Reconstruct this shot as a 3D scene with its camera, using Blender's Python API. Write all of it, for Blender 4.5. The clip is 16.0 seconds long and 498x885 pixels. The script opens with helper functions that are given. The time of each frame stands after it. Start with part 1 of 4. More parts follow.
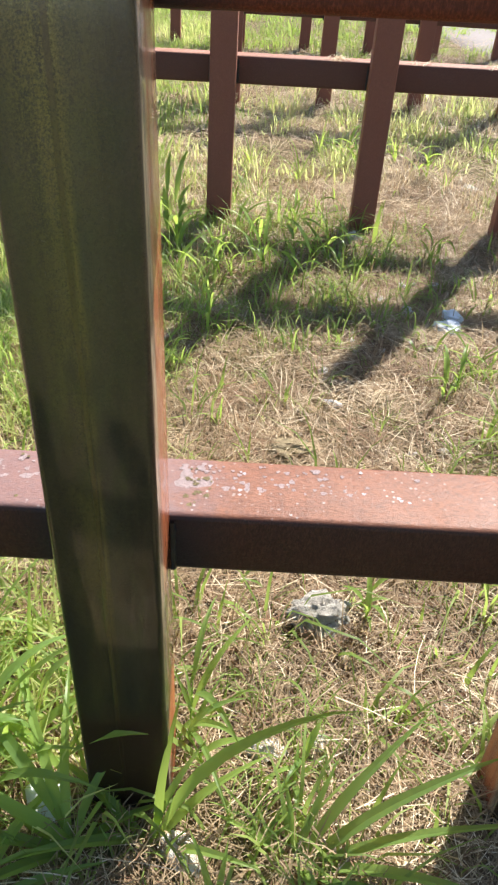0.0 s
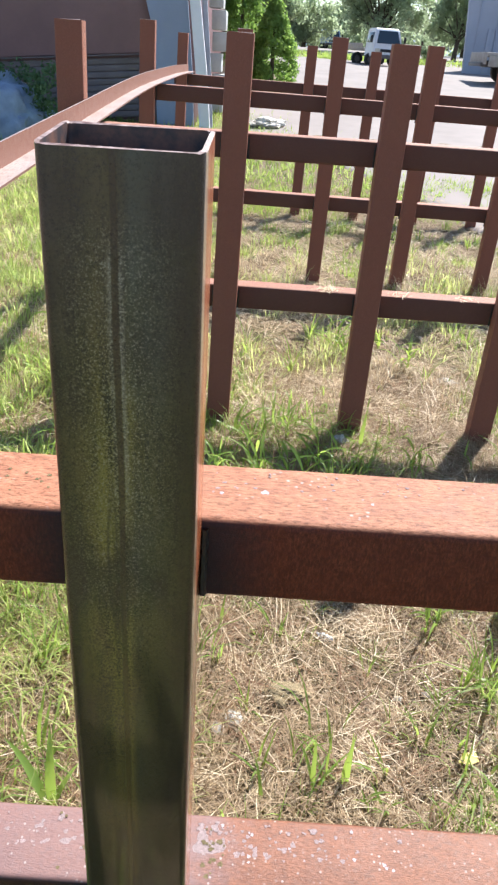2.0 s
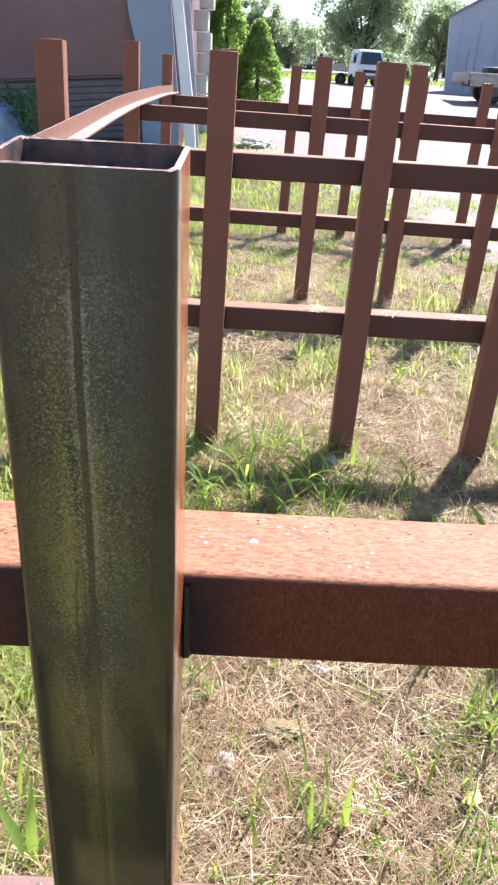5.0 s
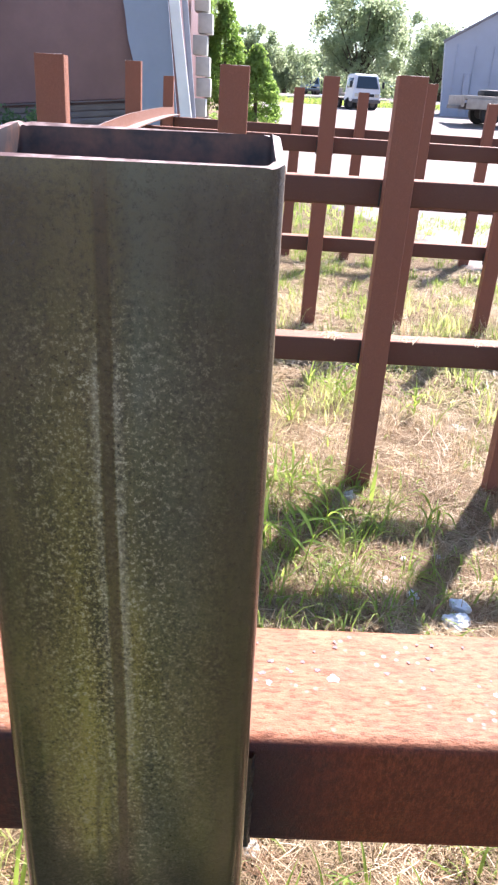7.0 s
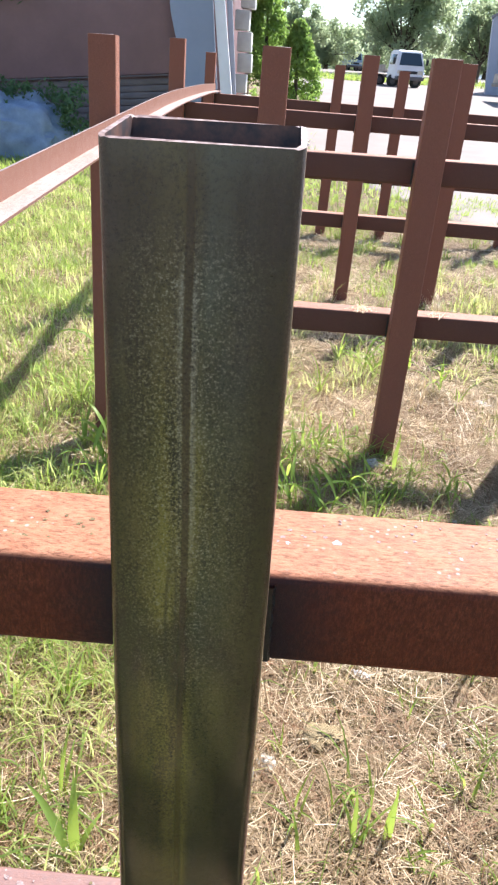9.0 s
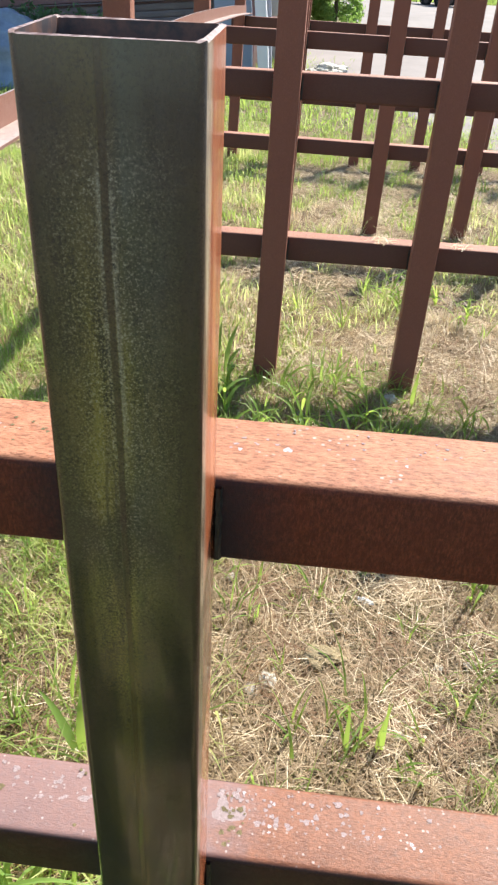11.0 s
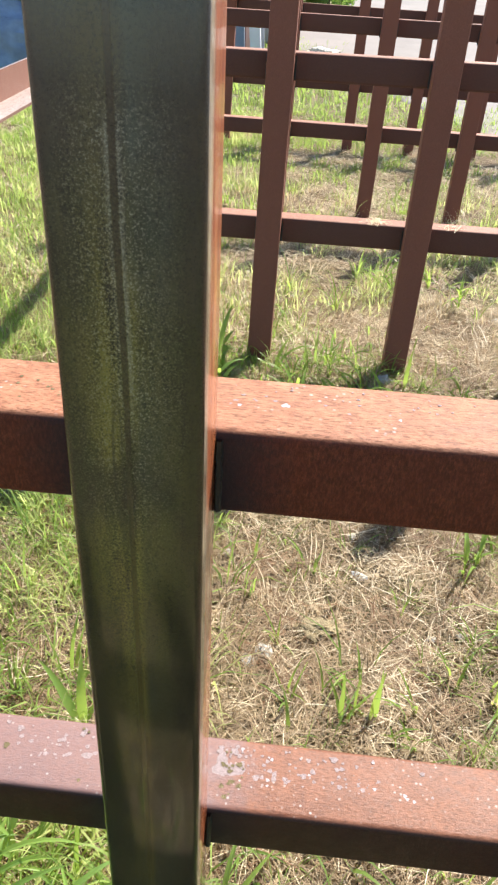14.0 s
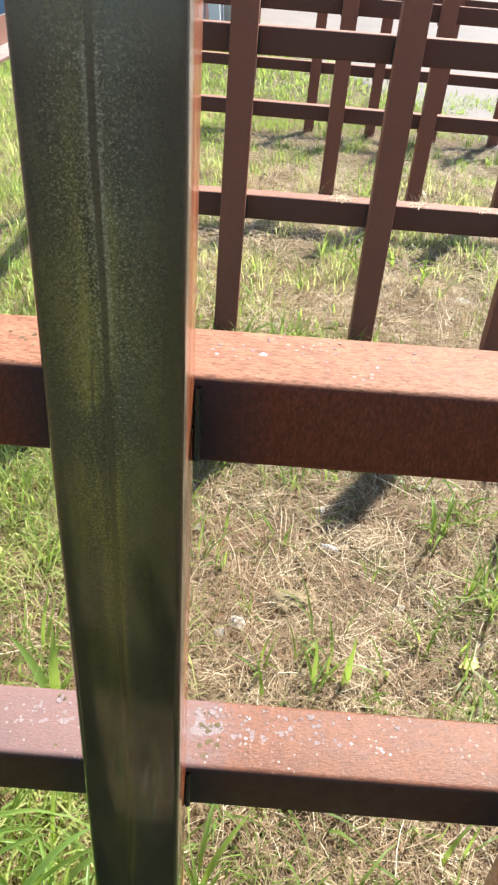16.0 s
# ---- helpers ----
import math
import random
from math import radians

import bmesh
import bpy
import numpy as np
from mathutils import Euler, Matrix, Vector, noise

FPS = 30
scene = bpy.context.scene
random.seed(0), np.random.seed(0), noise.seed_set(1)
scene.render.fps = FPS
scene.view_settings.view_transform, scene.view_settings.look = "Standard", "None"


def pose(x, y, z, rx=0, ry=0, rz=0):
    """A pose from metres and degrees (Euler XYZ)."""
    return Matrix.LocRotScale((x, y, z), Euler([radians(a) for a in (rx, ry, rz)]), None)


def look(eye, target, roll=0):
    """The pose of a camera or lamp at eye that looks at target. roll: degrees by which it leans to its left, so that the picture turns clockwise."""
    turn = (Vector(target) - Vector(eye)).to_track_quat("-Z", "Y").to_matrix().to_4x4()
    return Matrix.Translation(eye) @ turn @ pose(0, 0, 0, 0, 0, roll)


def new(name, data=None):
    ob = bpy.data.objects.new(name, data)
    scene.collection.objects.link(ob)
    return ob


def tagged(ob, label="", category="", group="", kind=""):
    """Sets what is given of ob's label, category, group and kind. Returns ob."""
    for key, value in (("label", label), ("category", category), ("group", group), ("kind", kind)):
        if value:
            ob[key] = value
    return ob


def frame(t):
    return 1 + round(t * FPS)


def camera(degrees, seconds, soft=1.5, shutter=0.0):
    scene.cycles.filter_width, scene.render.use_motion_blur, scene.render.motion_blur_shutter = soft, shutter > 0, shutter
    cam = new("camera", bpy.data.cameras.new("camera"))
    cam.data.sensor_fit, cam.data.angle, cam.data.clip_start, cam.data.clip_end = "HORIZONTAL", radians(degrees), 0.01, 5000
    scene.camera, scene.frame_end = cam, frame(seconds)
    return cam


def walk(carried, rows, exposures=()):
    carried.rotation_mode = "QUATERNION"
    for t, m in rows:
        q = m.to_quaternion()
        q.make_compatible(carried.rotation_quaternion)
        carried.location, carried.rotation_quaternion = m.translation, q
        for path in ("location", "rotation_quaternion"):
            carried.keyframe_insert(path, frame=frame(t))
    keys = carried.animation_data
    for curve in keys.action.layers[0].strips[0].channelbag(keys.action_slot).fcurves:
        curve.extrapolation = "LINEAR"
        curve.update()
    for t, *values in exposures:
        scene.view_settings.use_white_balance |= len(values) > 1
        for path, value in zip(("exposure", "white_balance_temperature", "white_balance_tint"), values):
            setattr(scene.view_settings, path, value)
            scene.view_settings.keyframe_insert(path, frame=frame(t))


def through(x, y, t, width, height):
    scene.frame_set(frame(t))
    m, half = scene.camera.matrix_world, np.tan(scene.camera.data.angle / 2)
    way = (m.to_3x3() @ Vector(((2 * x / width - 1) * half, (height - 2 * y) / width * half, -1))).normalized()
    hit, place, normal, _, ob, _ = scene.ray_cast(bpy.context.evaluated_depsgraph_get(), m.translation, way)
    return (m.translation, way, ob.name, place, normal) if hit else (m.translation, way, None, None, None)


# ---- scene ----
cam = camera(38.8, 16.0, 2.4)
PATH = [
    (0, (0.131, -0.482, 0.905), (0.115, 1.124, -0.287), 2.8),
    (0.5, (0.114, -0.481, 1.026), (0.098, 1.155, -0.124), 3.3),
    (1, (0.083, -0.48, 1.143), (0.083, 1.192, 0.046), 4.0),
    (1.5, (0.079, -0.462, 1.219), (0.09, 1.254, 0.192), 4.1),
    (2, (0.085, -0.432, 1.283), (0.086, 1.32, 0.319), 3.8),
    (2.5, (0.077, -0.419, 1.314), (0.065, 1.352, 0.384), 4.2),
    (3, (0.071, -0.419, 1.309), (0.062, 1.357, 0.39), 4.2),
    (3.5, (0.079, -0.434, 1.282), (0.083, 1.34, 0.359), 3.7),
    (4, (0.098, -0.447, 1.29), (0.107, 1.321, 0.355), 3.4),
    (6.5, (0.049, -0.22, 1.247), (0.096, 1.577, 0.37), 3.5),
    (7, (0.04, -0.217, 1.248), (0.067, 1.584, 0.378), 3.0),
    (7.5, (0.043, -0.23, 1.249), (0.04, 1.568, 0.372), 3.2),
    (8, (0.042, -0.265, 1.261), (0.015, 1.528, 0.376), 3.2),
    (8.5, (0.032, -0.315, 1.263), (-0.007, 1.47, 0.362), 3.8),
    (9, (0.042, -0.357, 1.261), (-0.01, 1.416, 0.337), 3.7),
    (11.5, (0.116, -0.387, 1.251), (-0.056, 1.279, 0.157), 2.3),
    (12, (0.116, -0.394, 1.251), (-0.081, 1.265, 0.15), 1.9),
    (12.5, (0.116, -0.4, 1.25), (-0.078, 1.26, 0.152), 1.8),
    (13, (0.119, -0.407, 1.249), (-0.055, 1.259, 0.156), 2.1),
    (13.5, (0.115, -0.412, 1.243), (-0.032, 1.256, 0.15), 2.5),
    (14, (0.11, -0.415, 1.239), (-0.008, 1.253, 0.141), 2.9),
    (14.5, (0.106, -0.415, 1.235), (0.013, 1.253, 0.135), 3.3),
    (15, (0.101, -0.42, 1.229), (0.03, 1.245, 0.123), 3.5),
    (15.5, (0.099, -0.426, 1.222), (0.053, 1.234, 0.108), 3.8),
    (16, (0.101, -0.433, 1.211), (0.086, 1.222, 0.089), 4.1),
]
EXPOSURES = [(0, 1.26, 6400, 9), (1.5, 1.26, 6200, 9), (3, 1.28, 6050, 11), (4.2, 1.36, 6050, 11), (6.5, 1.8, 6250, 20), (8, 1.71, 6250, 18), (9.2, 1.47, 6200, 11),
             (11.5, 1.28, 6350, 6), (16, 1.34, 6350, 6)]
walk(cam, [(t, look(eye, target, roll)) for t, eye, target, roll in PATH], EXPOSURES)

# ---- world and sun ----
SUN = Vector((0.5, 0.81, 1.0)).normalized()
world = bpy.data.worlds.new("sky")
scene.world = world
world.use_nodes = True
wn = world.node_tree.nodes
sky = wn.new("ShaderNodeTexSky")
sky.sky_type, sky.sun_disc = "NISHITA", False
sky.sun_elevation = math.asin(SUN.z)
sky.sun_rotation = math.atan2(SUN.x, SUN.y)
sky.dust_density = 0.5
sky.ozone_density = 1.6
world.node_tree.links.new(sky.outputs[0], wn["Background"].inputs[0])
wn["Background"].inputs[1].default_value = 0.092
sun = new("sun", bpy.data.lights.new("sun", "SUN"))
sun.data.energy, sun.data.angle, sun.data.color = 4.7, radians(1.0), (1.0, 0.95, 0.875)
sun.matrix_world = look(SUN * 50, (0, 0, 0))


# ---- materials ----
class Mat:
    """A small wrapper for building node materials."""

    def __init__(self, name):
        self.mat = bpy.data.materials.new(name)
        self.mat.use_nodes = True
        self.nt = self.mat.node_tree
        self.bsdf = self.nt.nodes["Principled BSDF"]

    def node(self, kind, **inputs):
        n = self.nt.nodes.new(kind)
        for key, v in inputs.items():
            self.put(n.inputs[key.replace("_", " ")], v)
        return n

    def put(self, socket, v):
        if isinstance(v, bpy.types.NodeSocket):
            self.nt.links.new(v, socket)
        else:
            socket.default_value = v

    def coords(self, which="Object"):
        return self.node("ShaderNodeTexCoord").outputs[which]

    def scaled(self, vec, s):
        n = self.node("ShaderNodeMapping")
        self.put(n.inputs["Vector"], vec)
        n.inputs["Scale"].default_value = s
        return n.outputs[0]

    def noise(self, vec, scale, detail=4.0, rough=0.6):
        n = self.node("ShaderNodeTexNoise", Scale=scale, Detail=detail, Roughness=rough)
        self.put(n.inputs["Vector"], vec)
        return n.outputs["Fac"]

    def ramp(self, fac, *stops):
        n = self.node("ShaderNodeValToRGB")
        self.put(n.inputs[0], fac)
        el = n.color_ramp.elements
        while len(el) < len(stops):
            el.new(0.5)
        for e, (p, c) in zip(el, stops):
            e.position = p
            e.color = (c, c, c, 1) if isinstance(c, (int, float)) else (*c, 1)
        return n.outputs[0]

    def mix(self, fac, a, b, blend="MIX"):
        n = self.node("ShaderNodeMix")
        n.data_type, n.blend_type = "RGBA", blend
        for sock, v in ((n.inputs[0], fac), (n.inputs[6], a), (n.inputs[7], b)):
            self.put(sock, (*v, 1) if isinstance(v, tuple) and len(v) == 3 else v)
        return n.outputs[2]

    def math(self, op, a, b=0.0, c=0.0):
        n = self.node("ShaderNodeMath")
        n.operation = op
        for sock, v in zip(n.inputs, (a, b, c)):
            self.put(sock, v)
        return n.outputs[0]

    def split(self, vec):
        n = self.node("ShaderNodeSeparateXYZ")
        self.put(n.inputs[0], vec)
        return n.outputs

    def random(self):
        return self.node("ShaderNodeObjectInfo").outputs["Random"]

    def island(self):
        return self.node("ShaderNodeNewGeometry").outputs["Random Per Island"]

    def bump(self, height, strength=0.3, distance=0.002):
        n = self.node("ShaderNodeBump", Strength=strength, Distance=distance)
        self.put(n.inputs["Height"], height)
        self.put(self.bsdf.inputs["Normal"], n.outputs[0])
        return n.outputs[0]

    def done(self, color=None, rough=None, metal=0.0, spec=None):
        if color is not None:
            self.put(self.bsdf.inputs["Base Color"], (*color, 1) if isinstance(color, tuple) else color)
        if rough is not None:
            self.put(self.bsdf.inputs["Roughness"], rough)
        self.put(self.bsdf.inputs["Metallic"], metal)
        if spec is not None:
            self.put(self.bsdf.inputs["Specular IOR Level"], spec)
        return self.mat


def rust_material(name, dark, mid, light, lichen=0.0, rough=0.62, stretch=(1, 1, 1), scale=(0.095, 0.035, 0.026), burn=False, even=0.0, lit_sides=False, bloom=0.0):
    """Rusted tube, daylight put into its colour: bright upper faces, dark upright ones."""
    m = Mat(name)
    v = m.coords("Object")
    g = m.scaled(v, stretch)
    big = m.noise(v, 7, 3)
    mid_n = m.noise(v, 38, 4, 0.65)
    grain = m.noise(g, 190, 5, 0.75)
    fine = m.noise(v, 800, 2)
    col = m.mix(m.ramp(big, (0.35, 0.0), (0.68, 1.0)), dark, mid)
    col = m.mix(m.ramp(mid_n, (0.4, 0.0), (0.72, 0.55)), col, light)
    col = m.mix(m.ramp(grain, (0.47, 0.0), (0.63, 0.5)), col, tuple(c * 0.5 for c in dark))
    dash = m.noise(m.scaled(v, (0.33, 1, 1)), 430, 3, 0.65)
    col = m.mix(m.ramp(dash, (0.54, 0.0), (0.6, 0.3 if bloom else 0.62)), col, tuple(c * 0.42 for c in dark))
    col = m.mix(m.ramp(dash, (0.36, 0.25), (0.44, 0.0)), col, tuple(min(1, c * 1.2) for c in light))
    # mauve-grey lichen film by the post, sky reflection painted in towards the left
    if bloom:
        xb = m.math("SUBTRACT", m.split(v)[0], 0.56)
        far = m.ramp(m.math("ADD", m.math("MULTIPLY_ADD", xb, 1.0, 0.4), m.math("MULTIPLY", mid_n, 0.12)), (0.5, 1.0), (0.58, 0.08))
        col = m.mix(m.math("MULTIPLY", far, bloom), col, m.mix(grain, (0.17, 0.115, 0.118), (0.3, 0.22, 0.225)))
    if lichen:
        w = m.node("ShaderNodeTexVoronoi", Scale=150.0, Randomness=1.0)
        m.put(w.inputs["Vector"], v)
        spot = m.ramp(w.outputs["Distance"], (0.16, 1.0), (0.3, 0.0))
        where = m.ramp(m.noise(v, 16, 2), (0.56 - 0.1 * lichen, 0.0), (0.66 - 0.1 * lichen, 1.0))
        pick = m.ramp(m.node("ShaderNodeSeparateColor", Color=w.outputs["Color"]).outputs[0], (0.5, 0.0), (0.55, 1.0))
        fac = m.math("MULTIPLY", m.math("MULTIPLY", spot, where), pick)
        col = m.mix(m.math("MULTIPLY", fac, 0.55), col, (0.52, 0.46, 0.43))
    # scale is the rust colour of upright faces with their shade painted in
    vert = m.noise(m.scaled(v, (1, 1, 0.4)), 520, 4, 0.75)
    shaded_rust = m.mix(m.ramp(vert, (0.42, 0.0), (0.72, 1.0)), tuple(c * (0.62 + 0.3 * even) for c in scale), tuple(c * (1.75 - 0.6 * even) for c in scale))
    shaded_rust = m.mix(m.ramp(mid_n, (0.4, 0.0), (0.7, 0.5)), shaded_rust, scale)
    if burn:
        x = m.split(v)[0]
        near = m.math("ABSOLUTE", m.math("SUBTRACT", m.math("MODULO", m.math("ADD", x, 0.19), 0.5), 0.25))
        tint = m.ramp(m.math("ADD", m.math("MULTIPLY", near, 5.0), m.math("MULTIPLY", mid_n, 0.1)), (0.38, 1.0), (0.64, 0.0))
        shaded_rust = m.mix(m.math("MULTIPLY", tint, 0.85), shaded_rust, (0.018, 0.017, 0.02))
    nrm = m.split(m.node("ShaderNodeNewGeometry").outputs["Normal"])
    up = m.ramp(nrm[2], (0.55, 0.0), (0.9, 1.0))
    # side faces take the painted sunlit colour of the tops too
    if lit_sides:
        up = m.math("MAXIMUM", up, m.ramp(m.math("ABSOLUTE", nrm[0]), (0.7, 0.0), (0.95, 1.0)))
    col = m.mix(up, shaded_rust, col)
    m.bump(m.math("SUBTRACT", m.math("ADD", grain, m.math("MULTIPLY", fine, 0.6)), m.math("MULTIPLY", dash, 0.8)), 0.6, 0.001)
    return m.done(col, m.ramp(mid_n, (0.3, rough - 0.05), (0.7, rough + 0.15)), 0.0, 0.25)


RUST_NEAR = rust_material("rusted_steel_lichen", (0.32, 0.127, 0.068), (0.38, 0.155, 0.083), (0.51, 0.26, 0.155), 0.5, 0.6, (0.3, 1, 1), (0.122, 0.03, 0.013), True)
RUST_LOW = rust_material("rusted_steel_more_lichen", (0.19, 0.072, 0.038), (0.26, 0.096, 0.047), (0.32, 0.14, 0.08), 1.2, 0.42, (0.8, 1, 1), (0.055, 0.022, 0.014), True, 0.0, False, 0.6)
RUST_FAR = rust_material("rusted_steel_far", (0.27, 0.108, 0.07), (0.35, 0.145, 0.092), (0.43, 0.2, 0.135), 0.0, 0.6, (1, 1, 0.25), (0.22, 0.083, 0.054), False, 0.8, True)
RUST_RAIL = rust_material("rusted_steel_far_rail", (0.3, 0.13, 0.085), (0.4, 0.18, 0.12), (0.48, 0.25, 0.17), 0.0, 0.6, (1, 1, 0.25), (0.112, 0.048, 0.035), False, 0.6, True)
# pale worn flat flange; sunlit brightness put into its colour, unlike the upright one
ANGLE = rust_material("sunlit_worn_primer", (0.36, 0.26, 0.22), (0.46, 0.36, 0.33), (0.5, 0.4, 0.35), 0.2, 0.45, (1, 0.2, 1), (0.24, 0.13, 0.1), False, 0.8)
FLANGE = rust_material("worn_reddish_steel", (0.27, 0.205, 0.19), (0.35, 0.275, 0.26), (0.42, 0.34, 0.32), 0.2, 0.45, (1, 0.2, 1), (0.25, 0.12, 0.085), False, 0.8)


def algae_material():
    """Dark weathered steel with a seam, algae and pale bloom beside the seam."""
    m = Mat("algae_covered_steel")
    v = m.coords("Object")
    x, y, z = m.split(v)[:3]
    wob = m.math("MULTIPLY", m.math("SUBTRACT", m.noise(m.scaled(v, (1, 1, 0.5)), 5, 2), 0.5), 0.006)
    xs = m.math("ADD", m.math("ADD", x, 0.004), wob)
    off = m.math("ABSOLUTE", xs)
    streak = m.noise(m.scaled(v, (1, 1, 0.05)), 75, 5, 0.65)
    blot = m.noise(m.scaled(v, (1, 1, 0.3)), 26, 5, 0.65)
    speck = m.noise(v, 620, 4, 0.8)
    high = m.ramp(m.math("MULTIPLY", m.math("ADD", z, m.math("MULTIPLY", blot, 0.2)), 0.7), (0.8, 0.0), (0.93, 1.0))
    low = m.mix(m.ramp(blot, (0.4, 0.0), (0.62, 1.0)), (0.004, 0.0036, 0.0025), (0.026, 0.022, 0.01))
    top = m.mix(m.ramp(blot, (0.4, 0.0), (0.65, 1.0)), (0.014, 0.0105, 0.012), (0.042, 0.031, 0.033))
    col = m.mix(high, low, top)
    rusty = m.ramp(m.noise(m.scaled(v, (1, 1, 0.25)), 17, 4, 0.7), (0.52, 0.0), (0.66, 0.7))
    col = m.mix(rusty, col, (0.05, 0.034, 0.02))
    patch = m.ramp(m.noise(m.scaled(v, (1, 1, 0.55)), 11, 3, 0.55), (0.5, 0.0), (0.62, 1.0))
    # yellow-green algae, thickest beside the seam
    band = m.ramp(m.math("MULTIPLY", off, 20.0), (0.04, 1.0), (0.25, 0.7), (0.6, 0.3), (0.9, 0.1))
    alg = m.math("MULTIPLY", band, m.ramp(m.math("ADD", m.math("ADD", m.math("MULTIPLY", streak, 0.55), m.math("MULTIPLY", blot, 0.3)), m.math("MULTIPLY", speck, 0.9)), (0.72, 0.0), (0.92, 1.0)))
    left = m.ramp(m.math("MULTIPLY_ADD", xs, 10.0, 0.5), (0.4, 1.0), (0.62, 0.65))
    reach = m.ramp(m.math("MULTIPLY", z, 0.8), (0.2, 0.15), (0.6, 0.35), (0.72, 0.9), (0.87, 0.9), (0.93, 0.4), (0.98, 0.2))
    line = m.math("MULTIPLY", m.ramp(m.math("MULTIPLY", xs, 100.0), (0.25, 0.0), (0.42, 1.0), (0.85, 0.0)), m.ramp(m.math("MULTIPLY", z, 0.8), (0.2, 0.0), (0.35, 0.9), (0.74, 0.9), (0.82, 0.0)))
    col = m.mix(m.math("MULTIPLY", line, m.ramp(m.math("ADD", streak, m.math("MULTIPLY", blot, 0.4)), (0.5, 0.1), (0.8, 0.8))), col, (0.16, 0.135, 0.02))
    col = m.mix(m.math("MULTIPLY", alg, m.math("MULTIPLY", reach, left)), col, (0.31, 0.28, 0.05))
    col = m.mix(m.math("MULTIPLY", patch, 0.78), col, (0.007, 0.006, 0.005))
    # bluish stain on the other side of the seam; teal high up is painted sky reflection
    right = m.ramp(m.math("MULTIPLY_ADD", xs, 10.0, 0.5), (0.52, 0.0), (0.6, 1.0), (0.92, 0.0))
    col = m.mix(m.math("MULTIPLY", right, m.math("MULTIPLY", m.ramp(blot, (0.3, 0.0), (0.7, 1.0)), 0.7)), col, m.mix(m.ramp(m.math("MULTIPLY", z, 0.8), (0.74, 0.0), (0.88, 1.0)), (0.026, 0.036, 0.028), (0.07, 0.1, 0.095)))
    # pale specks and bloom high on the post
    hi = m.ramp(m.math("MULTIPLY", z, 0.8), (0.68, 0.0), (0.8, 0.9), (0.955, 1.0), (0.985, 0.0))
    wide = m.ramp(m.math("ADD", m.math("MULTIPLY", off, 20.0), m.math("MULTIPLY", m.math("SUBTRACT", blot, 0.5), 0.8)), (0.1, 1.0), (0.9, 0.0))
    pale = m.math("MULTIPLY", m.math("MULTIPLY", hi, wide), m.ramp(speck, (0.54, 0.0), (0.62, 1.0)))
    col = m.mix(m.math("MULTIPLY", pale, 0.85), col, (0.36, 0.37, 0.32))
    rim = m.math("MULTIPLY", m.ramp(m.math("MULTIPLY", off, 100.0), (0.2, 0.0), (0.3, 1.0), (0.62, 0.0)), m.ramp(m.math("MULTIPLY", z, 0.8), (0.78, 0.0), (0.87, 0.7), (0.95, 1.0), (0.968, 0.0)))
    col = m.mix(m.math("MULTIPLY", rim, m.ramp(m.math("ADD", m.math("MULTIPLY", streak, 0.6), m.math("MULTIPLY", speck, 0.5)), (0.42, 0.0), (0.62, 0.9))), col, (0.4, 0.4, 0.35))
    seam = m.ramp(m.math("MULTIPLY", off, 100.0), (0.16, 1.0), (0.26, 0.0))
    col = m.mix(m.math("MULTIPLY", seam, 0.8), col, m.mix(m.ramp(m.math("MULTIPLY", z, 0.8), (0.66, 0.0), (0.76, 1.0)), (0.075, 0.06, 0.012), (0.04, 0.026, 0.018)))
    # trickle marks and the rusty foot
    run = m.ramp(m.noise(m.scaled(v, (1, 1, 0.09)), 38, 2, 0.4), (0.6, 0.0), (0.64, 1.0), (0.68, 0.0))
    col = m.mix(m.math("MULTIPLY", run, m.ramp(m.math("MULTIPLY", z, 0.8), (0.44, 0.0), (0.56, 0.8), (0.8, 0.6), (0.88, 0.0))), col, (0.02, 0.019, 0.012))
    foot = m.ramp(m.math("ADD", z, m.math("MULTIPLY", blot, 0.14)), (0.27, 1.0), (0.31, 0.0))
    col = m.mix(m.math("MULTIPLY", foot, 0.9), col, (0.03, 0.013, 0.008))
    grit = m.noise(v, 330, 5, 0.85)
    col = m.mix(m.ramp(grit, (0.5, 0.0), (0.66, 0.7)), col, (0.006, 0.005, 0.004))
    col = m.mix(m.ramp(grit, (0.34, 0.5), (0.46, 0.0)), col, (0.055, 0.05, 0.032))
    col = m.mix(1.0, col, (0.95, 0.86, 0.78), "MULTIPLY")
    # the other faces are plain orange rust
    side = m.ramp(m.math("ABSOLUTE", m.split(m.node("ShaderNodeNewGeometry").outputs["Normal"])[0]), (0.93, 0.0), (0.985, 1.0))
    orange = m.mix(m.ramp(streak, (0.4, 0.0), (0.65, 1.0)), (0.3, 0.08, 0.032), (0.5, 0.155, 0.06))
    yl = m.math("ADD", m.math("SUBTRACT", y, m.math("MULTIPLY", z, 0.037)), m.math("MULTIPLY", m.math("SUBTRACT", m.noise(m.scaled(v, (1, 1, 0.12)), 40, 3), 0.5), 0.03))
    # pale reflection along the front edge, put into the colour of the side
    front = m.ramp(m.math("MULTIPLY", yl, 10.0), (0.14, 1.0), (0.27, 0.0))
    cream = m.mix(m.ramp(m.noise(m.scaled(v, (1, 1, 0.16)), 60, 4, 0.7), (0.42, 0.0), (0.6, 1.0)), (0.1, 0.075, 0.05), (0.42, 0.34, 0.24))
    orange = m.mix(m.ramp(blot, (0.56, 0.0), (0.64, 0.35)), orange, (0.34, 0.25, 0.185))
    orange = m.mix(m.math("MULTIPLY", front, 0.9), orange, cream)
    col = m.mix(side, col, orange)
    m.bump(m.math("ADD", m.math("MULTIPLY", speck, 0.5), m.math("ADD", m.math("MULTIPLY", streak, 0.5), m.math("MULTIPLY", seam, 0.8))), 0.75, 0.0012)
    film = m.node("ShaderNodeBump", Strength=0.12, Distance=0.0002)
